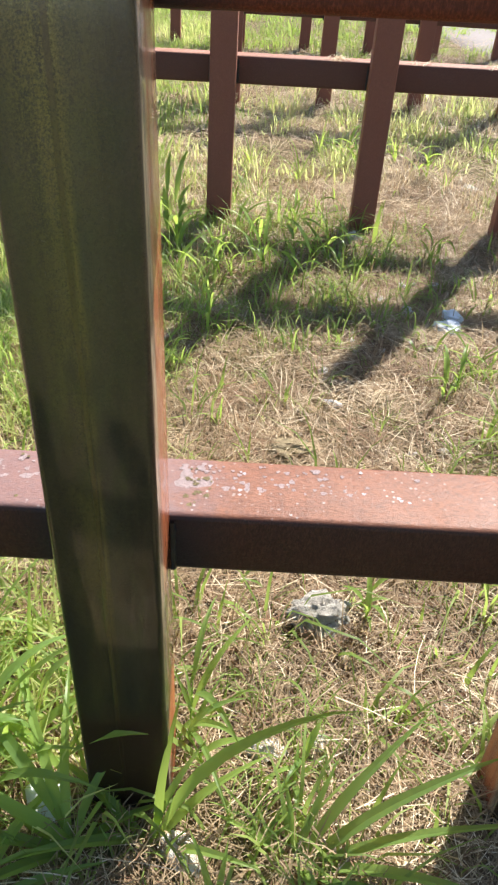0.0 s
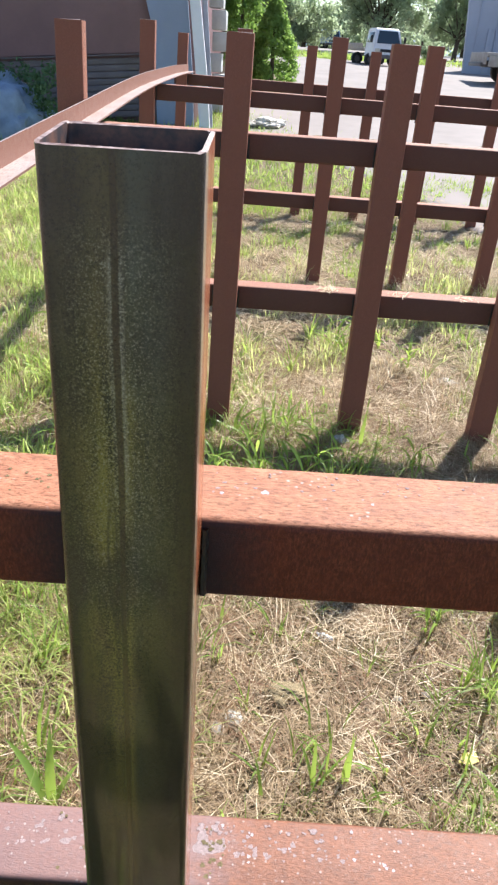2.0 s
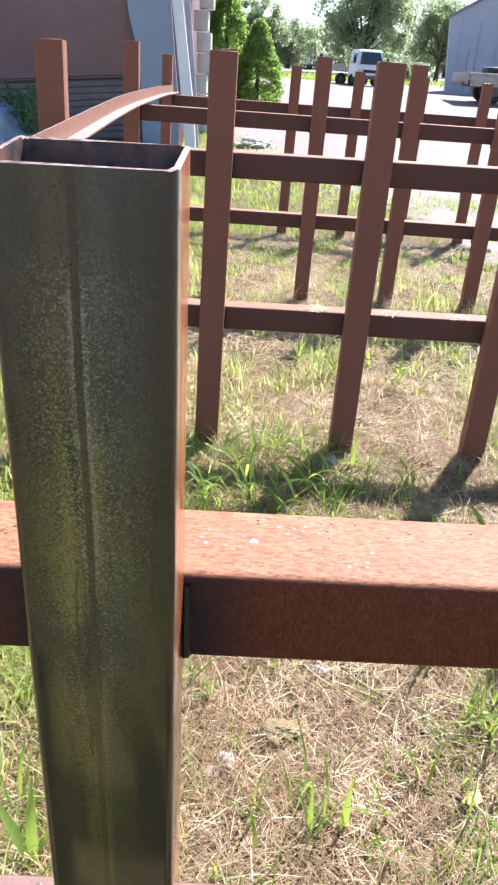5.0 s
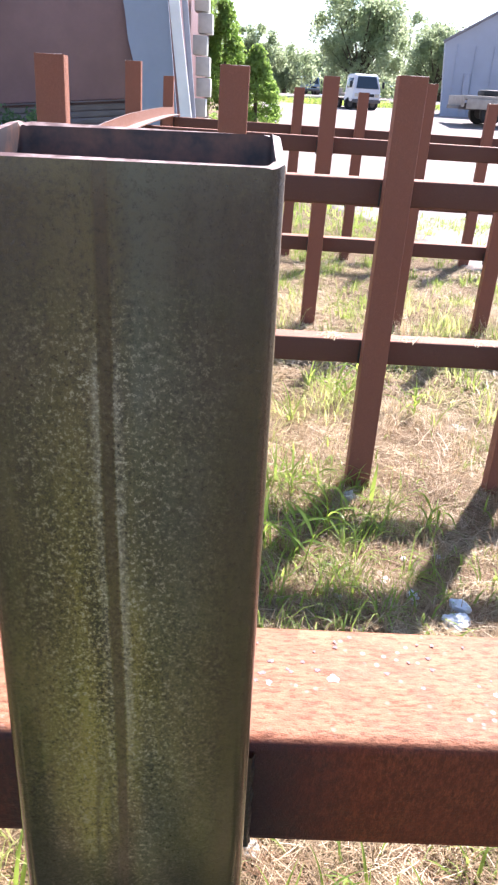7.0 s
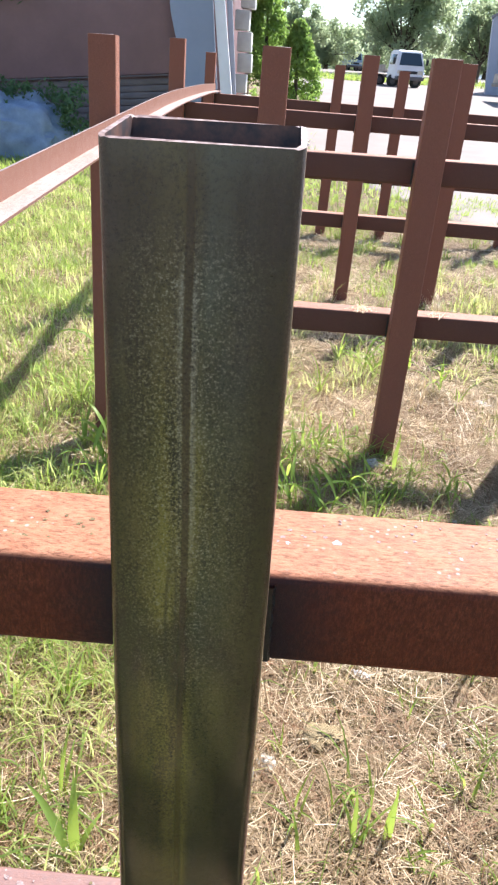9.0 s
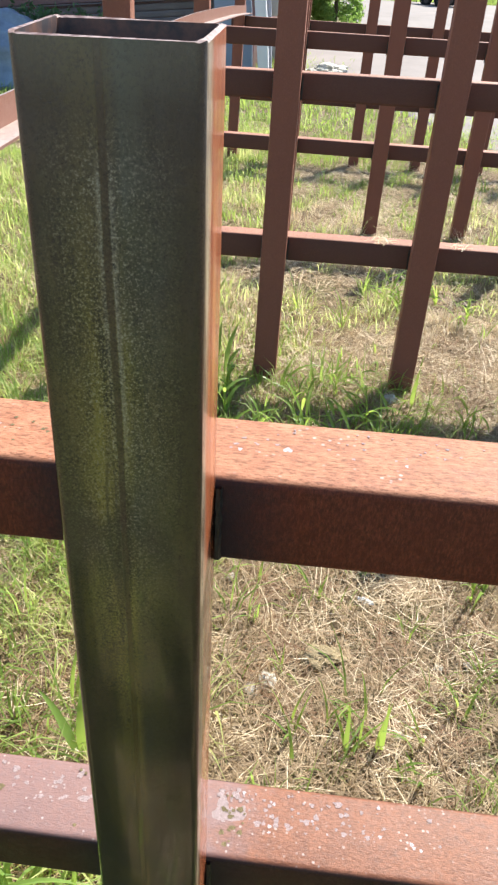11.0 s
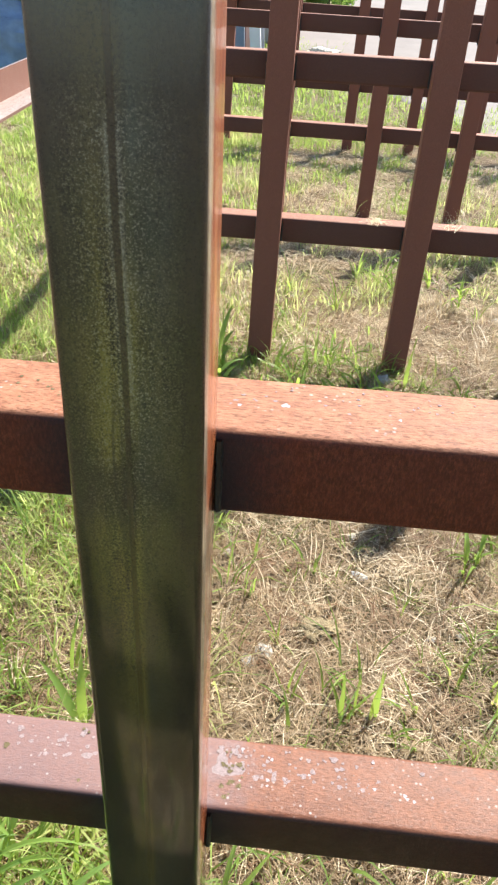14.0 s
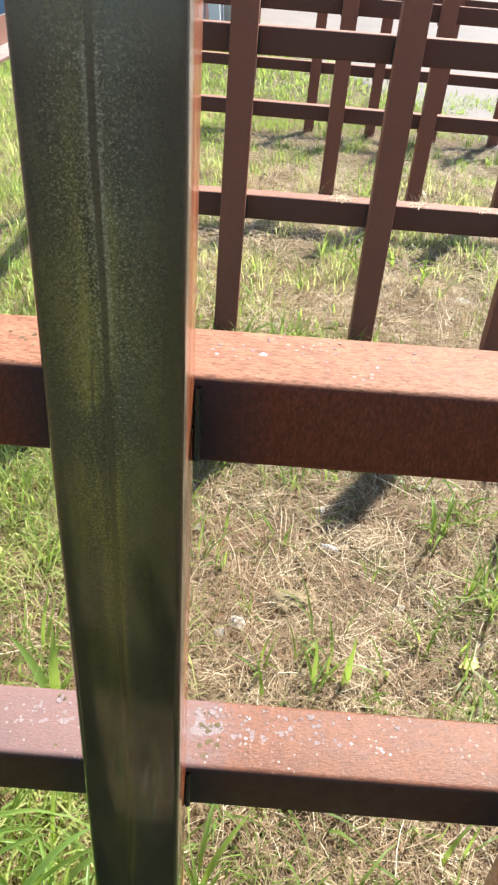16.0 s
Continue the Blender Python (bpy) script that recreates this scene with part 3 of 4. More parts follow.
lichen("lichen", LICHEN, spots, 0.9371, "pale lichen specks on the upper rail", rng)
spots = [(-0.06 - rng.uniform(0, 0.09), rng.uniform(0.066, 0.12), rng.uniform(0.0008, 0.0022)) for _ in range(20)]
lichen("lichen", LICHEN_DARK, spots, 0.9374, "olive lichen specks on the upper rail", rng)


# ---- grass and straw ----
def patch_noise(x, y, s, o):
    return np.array([noise.noise((a * s + o, b * s, o)) for a, b in zip(x, y)])


def blades(name, n, xr, yr, material, length, width, bend, keep, label, seed, flat=False, seg=3, fade=0.14, clump=0, reach=0.02):
    """Many single blades in one mesh, thinned by the keep function."""
    g = np.random.RandomState(seed)
    x, y = g.uniform(*xr, n), g.uniform(*yr, n)
    ok = g.rand(n) < keep(x, y)
    x, y = x[ok], y[ok]
    n = len(x)
    L = length * g.uniform(0.45, 1.25, n)
    W = width * g.uniform(0.6, 1.3, n)
    ang = g.uniform(0, 2 * np.pi, n)
    B = bend * g.uniform(0.3, 1.5, n)
    x, y = x + g.normal(0, fade, n), y + g.normal(0, fade, n)
    if clump:
        c = g.randint(0, max(1, n // clump), n)
        ox, oy = g.normal(0, reach, n), g.normal(0, reach, n)
        x, y, ang = x[c] + ox, y[c] + oy, np.arctan2(oy, ox) + g.normal(0, 0.7, n)
        L = L * (0.6 + 0.7 * g.rand(n)[c])
    z0 = ground_z(x, y) - 0.003
    side = np.stack([-np.sin(ang), np.cos(ang)], -1)
    way = np.stack([np.cos(ang), np.sin(ang)], -1)
    V, F = [], []
    lift = g.uniform(0.0, 0.02, n) if flat else np.zeros(n)
    tilt = g.uniform(-0.12, 0.3, n) if flat else None
    for k in range(seg + 1):
        f = k / seg
        if flat:
            out = L * (f - 0.5)
            up = lift + np.maximum(tilt * L * f, 0) + 0.004
            wob = 0.05 * L * np.sin(f * 3.0 + ang * 5)
            c = np.stack([x + way[:, 0] * out + side[:, 0] * wob, y + way[:, 1] * out + side[:, 1] * wob, z0 + up], -1)
            w = W * (1 - 0.3 * f)
        else:
            th = B * f
            out = L * f * np.sin(th * 0.75)
            up = L * f * np.cos(th * 0.75) - 0.12 * L * (f ** 3) * B
            c = np.stack([x + way[:, 0] * out, y + way[:, 1] * out, z0 + np.maximum(up, 0.003)], -1)
            w = W * (1 - f ** 1.6) + 0.0003
        o = np.concatenate([side * (w / 2)[:, None], (0.25 * w)[:, None]], -1)
        V += [c - o, c + o * np.array([1, 1, -1])]
    V = np.stack(V, 1).reshape(-1, 3)
    base = np.arange(n) * (2 * (seg + 1))
    for k in range(seg):
        F.append(np.stack([base + 2 * k, base + 2 * k + 1, base + 2 * k + 3, base + 2 * k + 2], -1))
    F = np.concatenate(F)
    return tagged(sheet(name, V.tolist(), F.tolist(), material, None, True), label, "grass", "", "stuff")


def green(x, y):
    """How green the sward is."""
    n = patch_noise(x, y, 1.7, 3.3) + 0.9 * patch_noise(x, y, 4.0, 8.1)
    k = 0.36 + 1.5 * n
    k += 0.55 * np.clip((-0.06 - x) * 5, 0, 1) * np.clip((1.5 - y) * 2, 0, 1)
    k += 0.7 * np.clip((-0.3 - x) * 2.5, 0, 1) * np.clip((y - 0.2) * 2, 0, 1)
    k += 0.15 * np.exp(-(((x - 0.12) / 0.38) ** 2 + ((y - 1.75) / 0.33) ** 2))
    k += 0.25 * np.clip((y - 3) / 2, 0, 1) + 0.4 * np.exp(-(((x - 0.2) / 0.22) ** 2 + ((y - 0.42) / 0.08) ** 2))
    k += 0.9 * np.exp(-(((x + 0.25) / 0.25) ** 2 + ((y - 0.1) / 0.4) ** 2))
    k -= 0.35 * np.exp(-(((x - 0.4) / 0.35) ** 2 + ((y - 0.95) / 0.35) ** 2))
    k -= 0.55 * np.exp(-(((x - 0.5) / 0.3) ** 2 + ((y - 0.68) / 0.32) ** 2))
    return np.clip(k, 0.03, 1) * (x < pave_edge(y) + 0.1)


def dry(x, y):
    return np.clip(0.68 + 0.5 * patch_noise(x, y, 2.2, 6.0) + 1.1 * patch_noise(x, y, 11.0, 4.0) + 0.5 * patch_noise(x, y, 23.0, 9.0), 0.06, 1) * (x < pave_edge(y) + 0.15)


blades("straw", 200000, (-1.4, 1.8), (-0.7, 2.7), STRAW, 0.066, 0.0013, 0.4, dry, "flattened dry straw and cut hay", 1, True, 2, 0.03)
blades("straw", 50000, (-2.2, 2.6), (2.6, 7.5), STRAW, 0.12, 0.0042, 0.4, dry, "dry straw farther back", 2, True, 2)
PALE = blade_material("bleached_straw", (0.6, 0.46, 0.28), (0.97, 0.82, 0.59), (0.7, 0.53, 0.29), 0.3, 0.4)
THATCH = blade_material("brown_thatch", (0.1, 0.055, 0.03), (0.36, 0.2, 0.11), (0.34, 0.19, 0.1), 0.25, 0.6)
blades("straw", 42000, (-1.0, 1.5), (-0.6, 2.7), THATCH, 0.07, 0.0016, 0.4, lambda x, y: np.clip(0.32 + 1.5 * patch_noise(x, y, 6.0, 1.0) + 0.8 * patch_noise(x, y, 15.0, 7.0), 0.0, 1), "rotting brown straw in patches", 51, True, 2, 0.012)
blades("straw", 60000, (-1.0, 1.5), (-0.5, 2.7), PALE, 0.06, 0.0014, 0.4, lambda x, y: np.clip(0.25 + 1.6 * patch_noise(x, y, 7.0, 12.0) + 0.8 * patch_noise(x, y, 17.0, 3.0), 0.0, 1), "bleached chopped straw in patches", 52, True, 2, 0.012)
blades("straw", 6500, (-1.0, 1.5), (-0.5, 2.8), PALE, 0.12, 0.0016, 0.4, lambda x, y: np.clip(0.5 + 0.9 * patch_noise(x, y, 3.1, 2.0), 0.05, 1), "long bleached straws over the litter", 31, True, 3)
blades("straw", 42000, (-1.8, 2.2), (2.1, 6.5), PALE, 0.11, 0.0027, 0.4, lambda x, y: np.clip(0.42 + 1.5 * patch_noise(x, y, 1.6, 2.0), 0.0, 1) * (x < pave_edge(y)), "bleached straw patches between the rows", 32, True, 2)
blades("green_blades", 5200, (-1.1, 1.4), (-0.3, 2.7), LUSH, 0.1, 0.0075, 1.3, lambda x, y: green(x, y) ** 1.3, "scattered broad green blades", 33, False, 4)
blades("dry_grass", 27000, (-1.3, 1.7), (-0.5, 2.6), STRAW, 0.085, 0.0022, 1.2, dry, "standing dry grass stalks", 3, False, 3, 0.1, 12, 0.025)
blades("short_grass", 48000, (-1.5, 1.7), (-0.5, 2.6), GRASS, 0.07, 0.0027, 1.1, green, "short green grass among the straw", 4, False, 3, 0.1, 9, 0.016)
blades("tall_grass", 12000, (-1.6, 1.7), (-0.25, 2.6), GRASS, 0.15, 0.0055, 1.3, lambda x, y: green(x, y) ** 1.6, "tall green grass blades", 5, False, 3, 0.1, 10, 0.02)
blades("meadow_grass", 60000, (-3.2, 2.4), (2.6, 8.0), GRASS, 0.11, 0.006, 1.2, lambda x, y: np.clip(green(x, y) - 0.12, 0.05, 1) * np.where((x > -0.3) & (y < 5.2), 0.42, 1.0), "green grass between the fence rows", 6, False, 3, 0.25, 26, 0.045)
YELLOWGREEN = blade_material("sunlit_meadow_blade", (0.36, 0.43, 0.13), (0.7, 0.7, 0.3), (0.74, 0.8, 0.28), 0.62)
blades("meadow_grass", 26000, (-2.8, -0.35), (0.9, 7.5), YELLOWGREEN, 0.13, 0.0055, 1.3, lambda x, y: np.clip(0.62 + 1.3 * patch_noise(x, y, 1.9, 5.0), 0.08, 1), "yellow-green meadow grass beside the fence", 45, False, 3, 0.2, 22, 0.05)
blades("straw", 15000, (-2.8, -0.4), (1.2, 7.5), PALE, 0.13, 0.0045, 0.4, lambda x, y: np.clip(0.25 - 1.5 * patch_noise(x, y, 1.9, 5.0), 0.0, 1), "pale dry patches in the meadow", 46, True, 2)
blades("dry_grass", 9000, (-1.2, 1.9), (2.3, 4.6), PALE, 0.13, 0.003, 1.2, lambda x, y: np.clip(0.35 + 1.5 * patch_noise(x, y, 2.4, 15.0), 0.0, 1), "standing bleached grass between the rows", 47, False, 3, 0.1, 30, 0.05)
blades("tall_grass", 12000, (-1.0, 1.7), (2.1, 4.6), YELLOWGREEN, 0.17, 0.004, 1.3, lambda x, y: np.clip(-0.1 + 2.2 * patch_noise(x, y, 2.1, 25.0), 0.0, 1), "fine yellow-green grass in clumps", 48, False, 3, 0.1, 40, 0.05)
blades("tall_grass", 11000, (-1.3, -0.1), (-0.1, 1.7), YELLOWGREEN, 0.11, 0.0042, 1.3, lambda x, y: np.clip(0.55 + 1.4 * patch_noise(x, y, 3.1, 35.0), 0.0, 1), "sunlit yellow-green grass beside the post", 49, False, 3, 0.05, 12, 0.025)
blades("short_grass", 26000, (-2.4, 2.4), (-3.0, -0.75), GRASS, 0.08, 0.006, 1.1, lambda x, y: np.clip(0.6 + 0.8 * patch_noise(x, y, 1.3, 4.0), 0, 1), "short green grass in front of the fence", 41, False, 2, 0.3)
blades("meadow_grass", 26000, (-5.0, 4.0), (-7.0, -0.9), GRASS, 0.12, 0.011, 1.1, lambda x, y: np.clip(0.5 + 1.1 * patch_noise(x, y, 0.9, 14.0), 0, 1), "green meadow in front of the fence", 42, False, 2, 0.3)
blades("straw", 26000, (-5.0, 4.0), (-7.0, -0.7), STRAW, 0.14, 0.009, 0.4, lambda x, y: np.clip(0.6 - 1.1 * patch_noise(x, y, 0.9, 14.0), 0, 1), "dry straw in front of the fence", 43, True, 2)
blades("meadow_grass", 30000, (-6.5, 1.8), (8.0, 14.0), GRASS, 0.14, 0.012, 1.2, lambda x, y: np.clip(green(x, y), 0, 1), "green grass by the building", 7, False, 2, 0.5)


# ---- broad-leaved grass plants ----
def leaf(length, width, rise, droop, seg=8, twist=0.4):
    bm = bmesh.new()
    rows, p, a = [], Vector((0, 0, 0)), rise
    for k in range(seg + 1):
        f = k / seg
        w = width * (0.35 + 0.65 * min(1, f * 3.5)) * (1 - f ** 2.4) + 0.0006
        tw = twist * f
        sy, sz = math.cos(tw) * w / 2, math.sin(tw) * w / 2
        fold = 0.22 * w
        rows.append([bm.verts.new(p + Vector((0, -sy, -sz + fold))), bm.verts.new(p), bm.verts.new(p + Vector((0, sy, sz + fold)))])
        p = p + Vector((math.cos(a), 0.03 * math.sin(f * 9), math.sin(a))) * (length / seg)
        a -= droop / seg * (0.5 + f)
    for r, s in zip(rows, rows[1:]):
        bm.faces.new((r[0], r[1], s[1], s[0]))
        bm.faces.new((r[1], r[2], s[2], s[1]))
    return bm


def plant(x, y, leaves, label, seed):
    """leaves: rows of azimuth, length, width, rise and droop in degrees."""
    g = random.Random(seed)
    x, y = float(x), float(y)
    root = thing("grass_plant", (x, y, float(ground_z(x, y)) - 0.004), label, "plant", "broad-leaved grass plants")
    for az, ln, wd, rise, droop in leaves:
        wd *= 0.82
        ob = part("leaf", leaf(ln, wd, radians(rise), radians(droop), 8, g.uniform(-0.7, 0.7)), BROAD, root)
        ob.matrix_basis = pose(g.uniform(-0.006, 0.006), g.uniform(-0.006, 0.006), 0, 0, 0, az)
    return root


def tuft(x, y, n, ln, wd, seed, label="tuft of upright green grass blades"):
    g = random.Random(seed)
    return plant(x, y, [(g.uniform(0, 360), ln * g.uniform(0.55, 1.2), wd * g.uniform(0.7, 1.2), g.uniform(52, 86), g.uniform(25, 110)) for _ in range(n)], label, seed)


def stalk_plant(x, y, stems, height, ln, wd, seed, label="leafy green grass stalks with arching leaves"):
    """Upright stems, each with leaves that leave it at several heights."""
    g = random.Random(seed)
    root = thing("grass_plant", (x, y, float(ground_z(x, y)) - 0.004), label, "plant", "broad-leaved grass plants")
    for _ in range(stems):
        az, tilt, h = g.uniform(0, 360), radians(g.uniform(4, 24)), height * g.uniform(0.6, 1.15)
        off = Vector((g.uniform(-0.03, 0.03), g.uniform(-0.03, 0.03), 0))
        way = Vector((math.cos(radians(az)) * math.sin(tilt), math.sin(radians(az)) * math.sin(tilt), math.cos(tilt)))
        bm = bmesh.new()
        rings = []
        for q in range(5):
            c = off + way * (h * q / 4) + Vector((0, 0, -0.1 * h * (q / 4) ** 2 * math.sin(tilt)))
            r = 0.0021 * (1 - 0.16 * q)
            rings.append([bm.verts.new(c + Vector((r * math.cos(a), r * math.sin(a), 0))) for a in (0, 1.26, 2.51, 3.77, 5.03)])
        for a, b in zip(rings, rings[1:]):
            for i in range(5):
                bm.faces.new((a[i], a[(i + 1) % 5], b[(i + 1) % 5], b[i]))
        part("stem", bm, BROAD, root)
        n = g.randint(3, 5)
        for q in range(n):
            f = (q + 0.6) / n
            ob = part("leaf", leaf(ln * g.uniform(0.6, 1.15), wd * g.uniform(0.65, 1.15), radians(g.uniform(38, 74)), radians(g.uniform(50, 150)), 7, g.uniform(-0.8, 0.8)), BROAD, root)
            ob.matrix_basis = Matrix.Translation(off + way * (h * f)) @ pose(0, 0, 0, 0, 0, az + 180 * (q % 2) + g.uniform(-40, 40))
    return root


plant(0.035, -0.085, [(16, 0.36, 0.026, 76, 118), (28, 0.19, 0.017, 52, 70), (-15, 0.14, 0.014, 35, 60), (75, 0.22, 0.016, 80, 50), (150, 0.18, 0.018, 40, 70), (200, 0.19, 0.02, 35, 60), (50, 0.16, 0.014, 72, 70)],
      "green broad-leaved grass arching beside the post foot", 1)
plant(-0.06, -0.1, [(165, 0.3, 0.02, 48, 95), (140, 0.34, 0.019, 52, 120), (120, 0.3, 0.016, 56, 110), (185, 0.26, 0.02, 35, 80), (60, 0.17, 0.015, 60, 80), (215, 0.2, 0.022, 30, 50), (100, 0.24, 0.015, 56, 90), (25, 0.15, 0.016, 30, 70), (175, 0.22, 0.02, 60, 80), (155, 0.2, 0.02, 28, 40)],
      "lush green grass clump against the post foot", 2)
plant(0.205, -0.1, [(38, 0.26, 0.018, 52, 55), (20, 0.3, 0.019, 42, 55), (5, 0.32, 0.018, 32, 48), (-14, 0.29, 0.019, 30, 55), (58, 0.14, 0.013, 60, 40), (-70, 0.12, 0.018, 50, 60), (160, 0.12, 0.013, 30, 40), (110, 0.12, 0.011, 70, 40), (-35, 0.16, 0.016, 30, 50)],
      "green grass with long blades spreading over straw", 3)
plant(0.12, -0.16, [(80, 0.09, 0.011, 60, 50), (10, 0.1, 0.011, 40, 60), (170, 0.1, 0.012, 40, 60), (120, 0.11, 0.011, 60, 60)], "small green grass plant in straw", 4)
plant(-0.16, -0.17, [(150, 0.24, 0.02, 45, 105), (60, 0.18, 0.018, 45, 100), (200, 0.2, 0.02, 30, 60), (20, 0.16, 0.017, 30, 60), (100, 0.2, 0.018, 60, 60)], "lush green grass clump near the post foot", 5)
plant(-0.245, 0.4, [(100, 0.17, 0.026, 82, 45), (150, 0.17, 0.024, 72, 60), (60, 0.1, 0.015, 55, 70)], "two broad pale green blades standing in straw", 6)
plant(0.26, 0.47, [(95, 0.13, 0.013, 84, 20), (130, 0.11, 0.011, 72, 40), (40, 0.09, 0.009, 60, 60)], "upright green blades in dry straw", 7)
plant(0.32, 0.49, [(85, 0.14, 0.012, 86, 16), (60, 0.12, 0.012, 76, 30), (170, 0.08, 0.009, 50, 60)], "upright green blades in dry straw", 8)
plant(0.03, 1.9, [(15, 0.24, 0.022, 74, 150), (170, 0.15, 0.018, 55, 100), (60, 0.16, 0.016, 75, 80)], "green grass with arching leaves beside a post", 9)
plant(0.5, 1.88, [(70, 0.16, 0.02, 84, 40), (160, 0.1, 0.014, 50, 80)], "green blades at the foot of a post", 10)
k = 10
for x, y, n, ln, wd in ((-0.2, 0.02, 7, 0.24, 0.012), (-0.27, 0.14, 8, 0.25, 0.012), (-0.17, 0.12, 6, 0.2, 0.011), (-0.33, 0.0, 7, 0.22, 0.013),
                        (-0.3, 0.52, 4, 0.15, 0.012), (0.075, 0.06, 6, 0.14, 0.008), (0.09, 0.2, 6, 0.11, 0.007),
                        (0.15, 0.5, 3, 0.11, 0.009), (0.4, 0.44, 7, 0.075, 0.009),
                        (0.5, 0.62, 5, 0.1, 0.007), (0.62, 0.75, 8, 0.13, 0.008), (0.7, 0.8, 7, 0.13, 0.008), (0.56, 0.7, 6, 0.1, 0.007), (0.8, 1.05, 3, 0.26, 0.034),
                        (0.17, 0.93, 4, 0.09, 0.01), (0.05, 0.8, 4, 0.09, 0.008), (-0.06, 1.05, 6, 0.12, 0.008), (0.04, 1.22, 7, 0.12, 0.008),
                        (-0.35, 1.35, 8, 0.2, 0.011), (-0.5, 1.6, 9, 0.22, 0.012),
                        (-0.62, 1.9, 9, 0.24, 0.014), (-0.5, 2.15, 9, 0.22, 0.012), (-0.72, 2.2, 9, 0.25, 0.013), (-0.42, 1.05, 7, 0.17, 0.01), (-0.36, 0.75, 7, 0.15, 0.01),
                        (0.25, 2.5, 8, 0.18, 0.01), (0.05, 2.7, 8, 0.2, 0.01), (0.55, 2.6, 8, 0.18, 0.01), (0.7, 2.9, 8, 0.2, 0.011), (0.85, 2.5, 7, 0.16, 0.009), (0.35, 2.9, 8, 0.18, 0.01)):
    k += 1
    tuft(x, y, n, ln, wd * 0.8, k)
for x, y, n, h, ln, wd in ((-0.13, 1.66, 2, 0.2, 0.17, 0.018), (-0.08, 1.5, 2, 0.16, 0.16, 0.016), (0.02, 1.56, 2, 0.12, 0.13, 0.012), (0.14, 1.6, 3, 0.16, 0.15, 0.013),
                           (0.22, 1.52, 2, 0.19, 0.17, 0.014), (0.31, 1.68, 3, 0.17, 0.14, 0.012), (0.4, 1.76, 2, 0.18, 0.14, 0.012), (0.1, 1.8, 3, 0.12, 0.12, 0.009),
                           (0.24, 1.88, 3, 0.11, 0.11, 0.008), (-0.18, 1.84, 2, 0.19, 0.16, 0.018), (-0.03, 1.22, 3, 0.1, 0.14, 0.008), (-0.1, 1.05, 3, 0.09, 0.12, 0.007),
                           (0.66, 1.72, 2, 0.1, 0.1, 0.01), (0.86, 1.32, 2, 0.2, 0.16, 0.02), (0.58, 0.95, 3, 0.08, 0.12, 0.009), (0.66, 1.03, 3, 0.08, 0.12, 0.009),
                           (0.48, 2.75, 4, 0.16, 0.17, 0.014), (0.6, 2.9, 4, 0.14, 0.16, 0.013), (0.78, 2.62, 3, 0.13, 0.15, 0.013), (-0.34, 1.95, 4, 0.18, 0.18, 0.018),
                           (-0.5, 1.75, 3, 0.2, 0.2, 0.02), (-0.62, 2.3, 4, 0.2, 0.2, 0.018), (0.07, 0.03, 3, 0.13, 0.14, 0.012), (-0.13, -0.03, 4, 0.14, 0.18, 0.014),
                           (-0.22, -0.04, 4, 0.15, 0.2, 0.014), (-0.3, 0.06, 4, 0.16, 0.18, 0.013), (0.3, 0.3, 2, 0.08, 0.08, 0.01), (0.2, 0.0, 2, 0.05, 0.08, 0.009)):
    k += 1
    stalk_plant(x, y, n, h, ln, wd, k)
for x, y, n, ln, wd in ((0.14, 0.53, 4, 0.1, 0.007), (0.22, 0.54, 3, 0.12, 0.007), (0.28, 0.49, 5, 0.12, 0.006), (0.3, 0.55, 3, 0.13, 0.008), (0.36, 0.45, 7, 0.07, 0.008),
                        (0.41, 0.52, 3, 0.09, 0.007), (0.12, 0.66, 5, 0.1, 0.005), (0.47, 0.6, 3, 0.09, 0.006), (0.2, 0.9, 4, 0.08, 0.009), (0.4, 0.78, 3, 0.09, 0.006)):
    k += 1
    tuft(x, y, n, ln, wd, k, "few upright blue-green blades in dry straw")


def hay_wisp(x, y, z, n, seed):
    """A few bent dry stalks caught on a rail."""
    g = random.Random(seed)
    verts, faces = [], []
    for _ in range(n):
        a, ln, up = g.uniform(0, 2 * math.pi), g.uniform(0.03, 0.075), g.uniform(0.0, 0.5)
        o = Vector((g.gauss(0, 0.016), g.gauss(0, 0.012), 0.001))
        way, side = Vector((math.cos(a), math.sin(a), 0)), Vector((-math.sin(a), math.cos(a), 0)) * 0.0011
        k = len(verts)
        for q in range(4):
            f = q / 3
            c = o + way * (ln * (f - 0.35)) + Vector((0, 0, 0.002 + up * ln * f * (1.2 - f)))
            verts += [c - side, c + side]
        faces += [(k + 2 * q, k + 2 * q + 1, k + 2 * q + 3, k + 2 * q + 2) for q in range(3)]
    ob = tagged(sheet("hay_wisp", verts, faces, PALE), "wisp of dry hay caught on a rusty rail", "hay", "wisps of hay")
    ob.location = (x, y, z)


hay_wisp(0.335, 2.085, 0.5465, 46, 1)
hay_wisp(0.83, 2.09, 0.5425, 14, 2)
hay_wisp(0.6, 2.08, 0.5445, 12, 3)


# ---- stones and scraps ----
def stone(name, x, y, sx, sy, sz, material, label, seed, sink=0.35, rough=0.55):
    bm = bmesh.new()
    bmesh.ops.create_icosphere(bm, subdivisions=4 if sx > 0.03 else 3, radius=1)
    for p in bm.verts:
        q = p.co * 1.3 + Vector((seed * 3.1, seed, 0))
        p.co *= 1 + rough * noise.noise(q) + 0.6 * rough * noise.noise(q * 2.7) + 0.35 * rough * noise.noise(q * 7)
        p.co = Vector((p.co.x * sx, p.co.y * sy, p.co.z * sz))
    ob = part(name, bm, material)
    ob.matrix_basis = pose(x, y, float(ground_z(x, y)) + sz * (1 - 2 * sink) + 0.004, 0, 0, seed * 47 % 180)
    return tagged(ob, label, "stone", "loose stones")


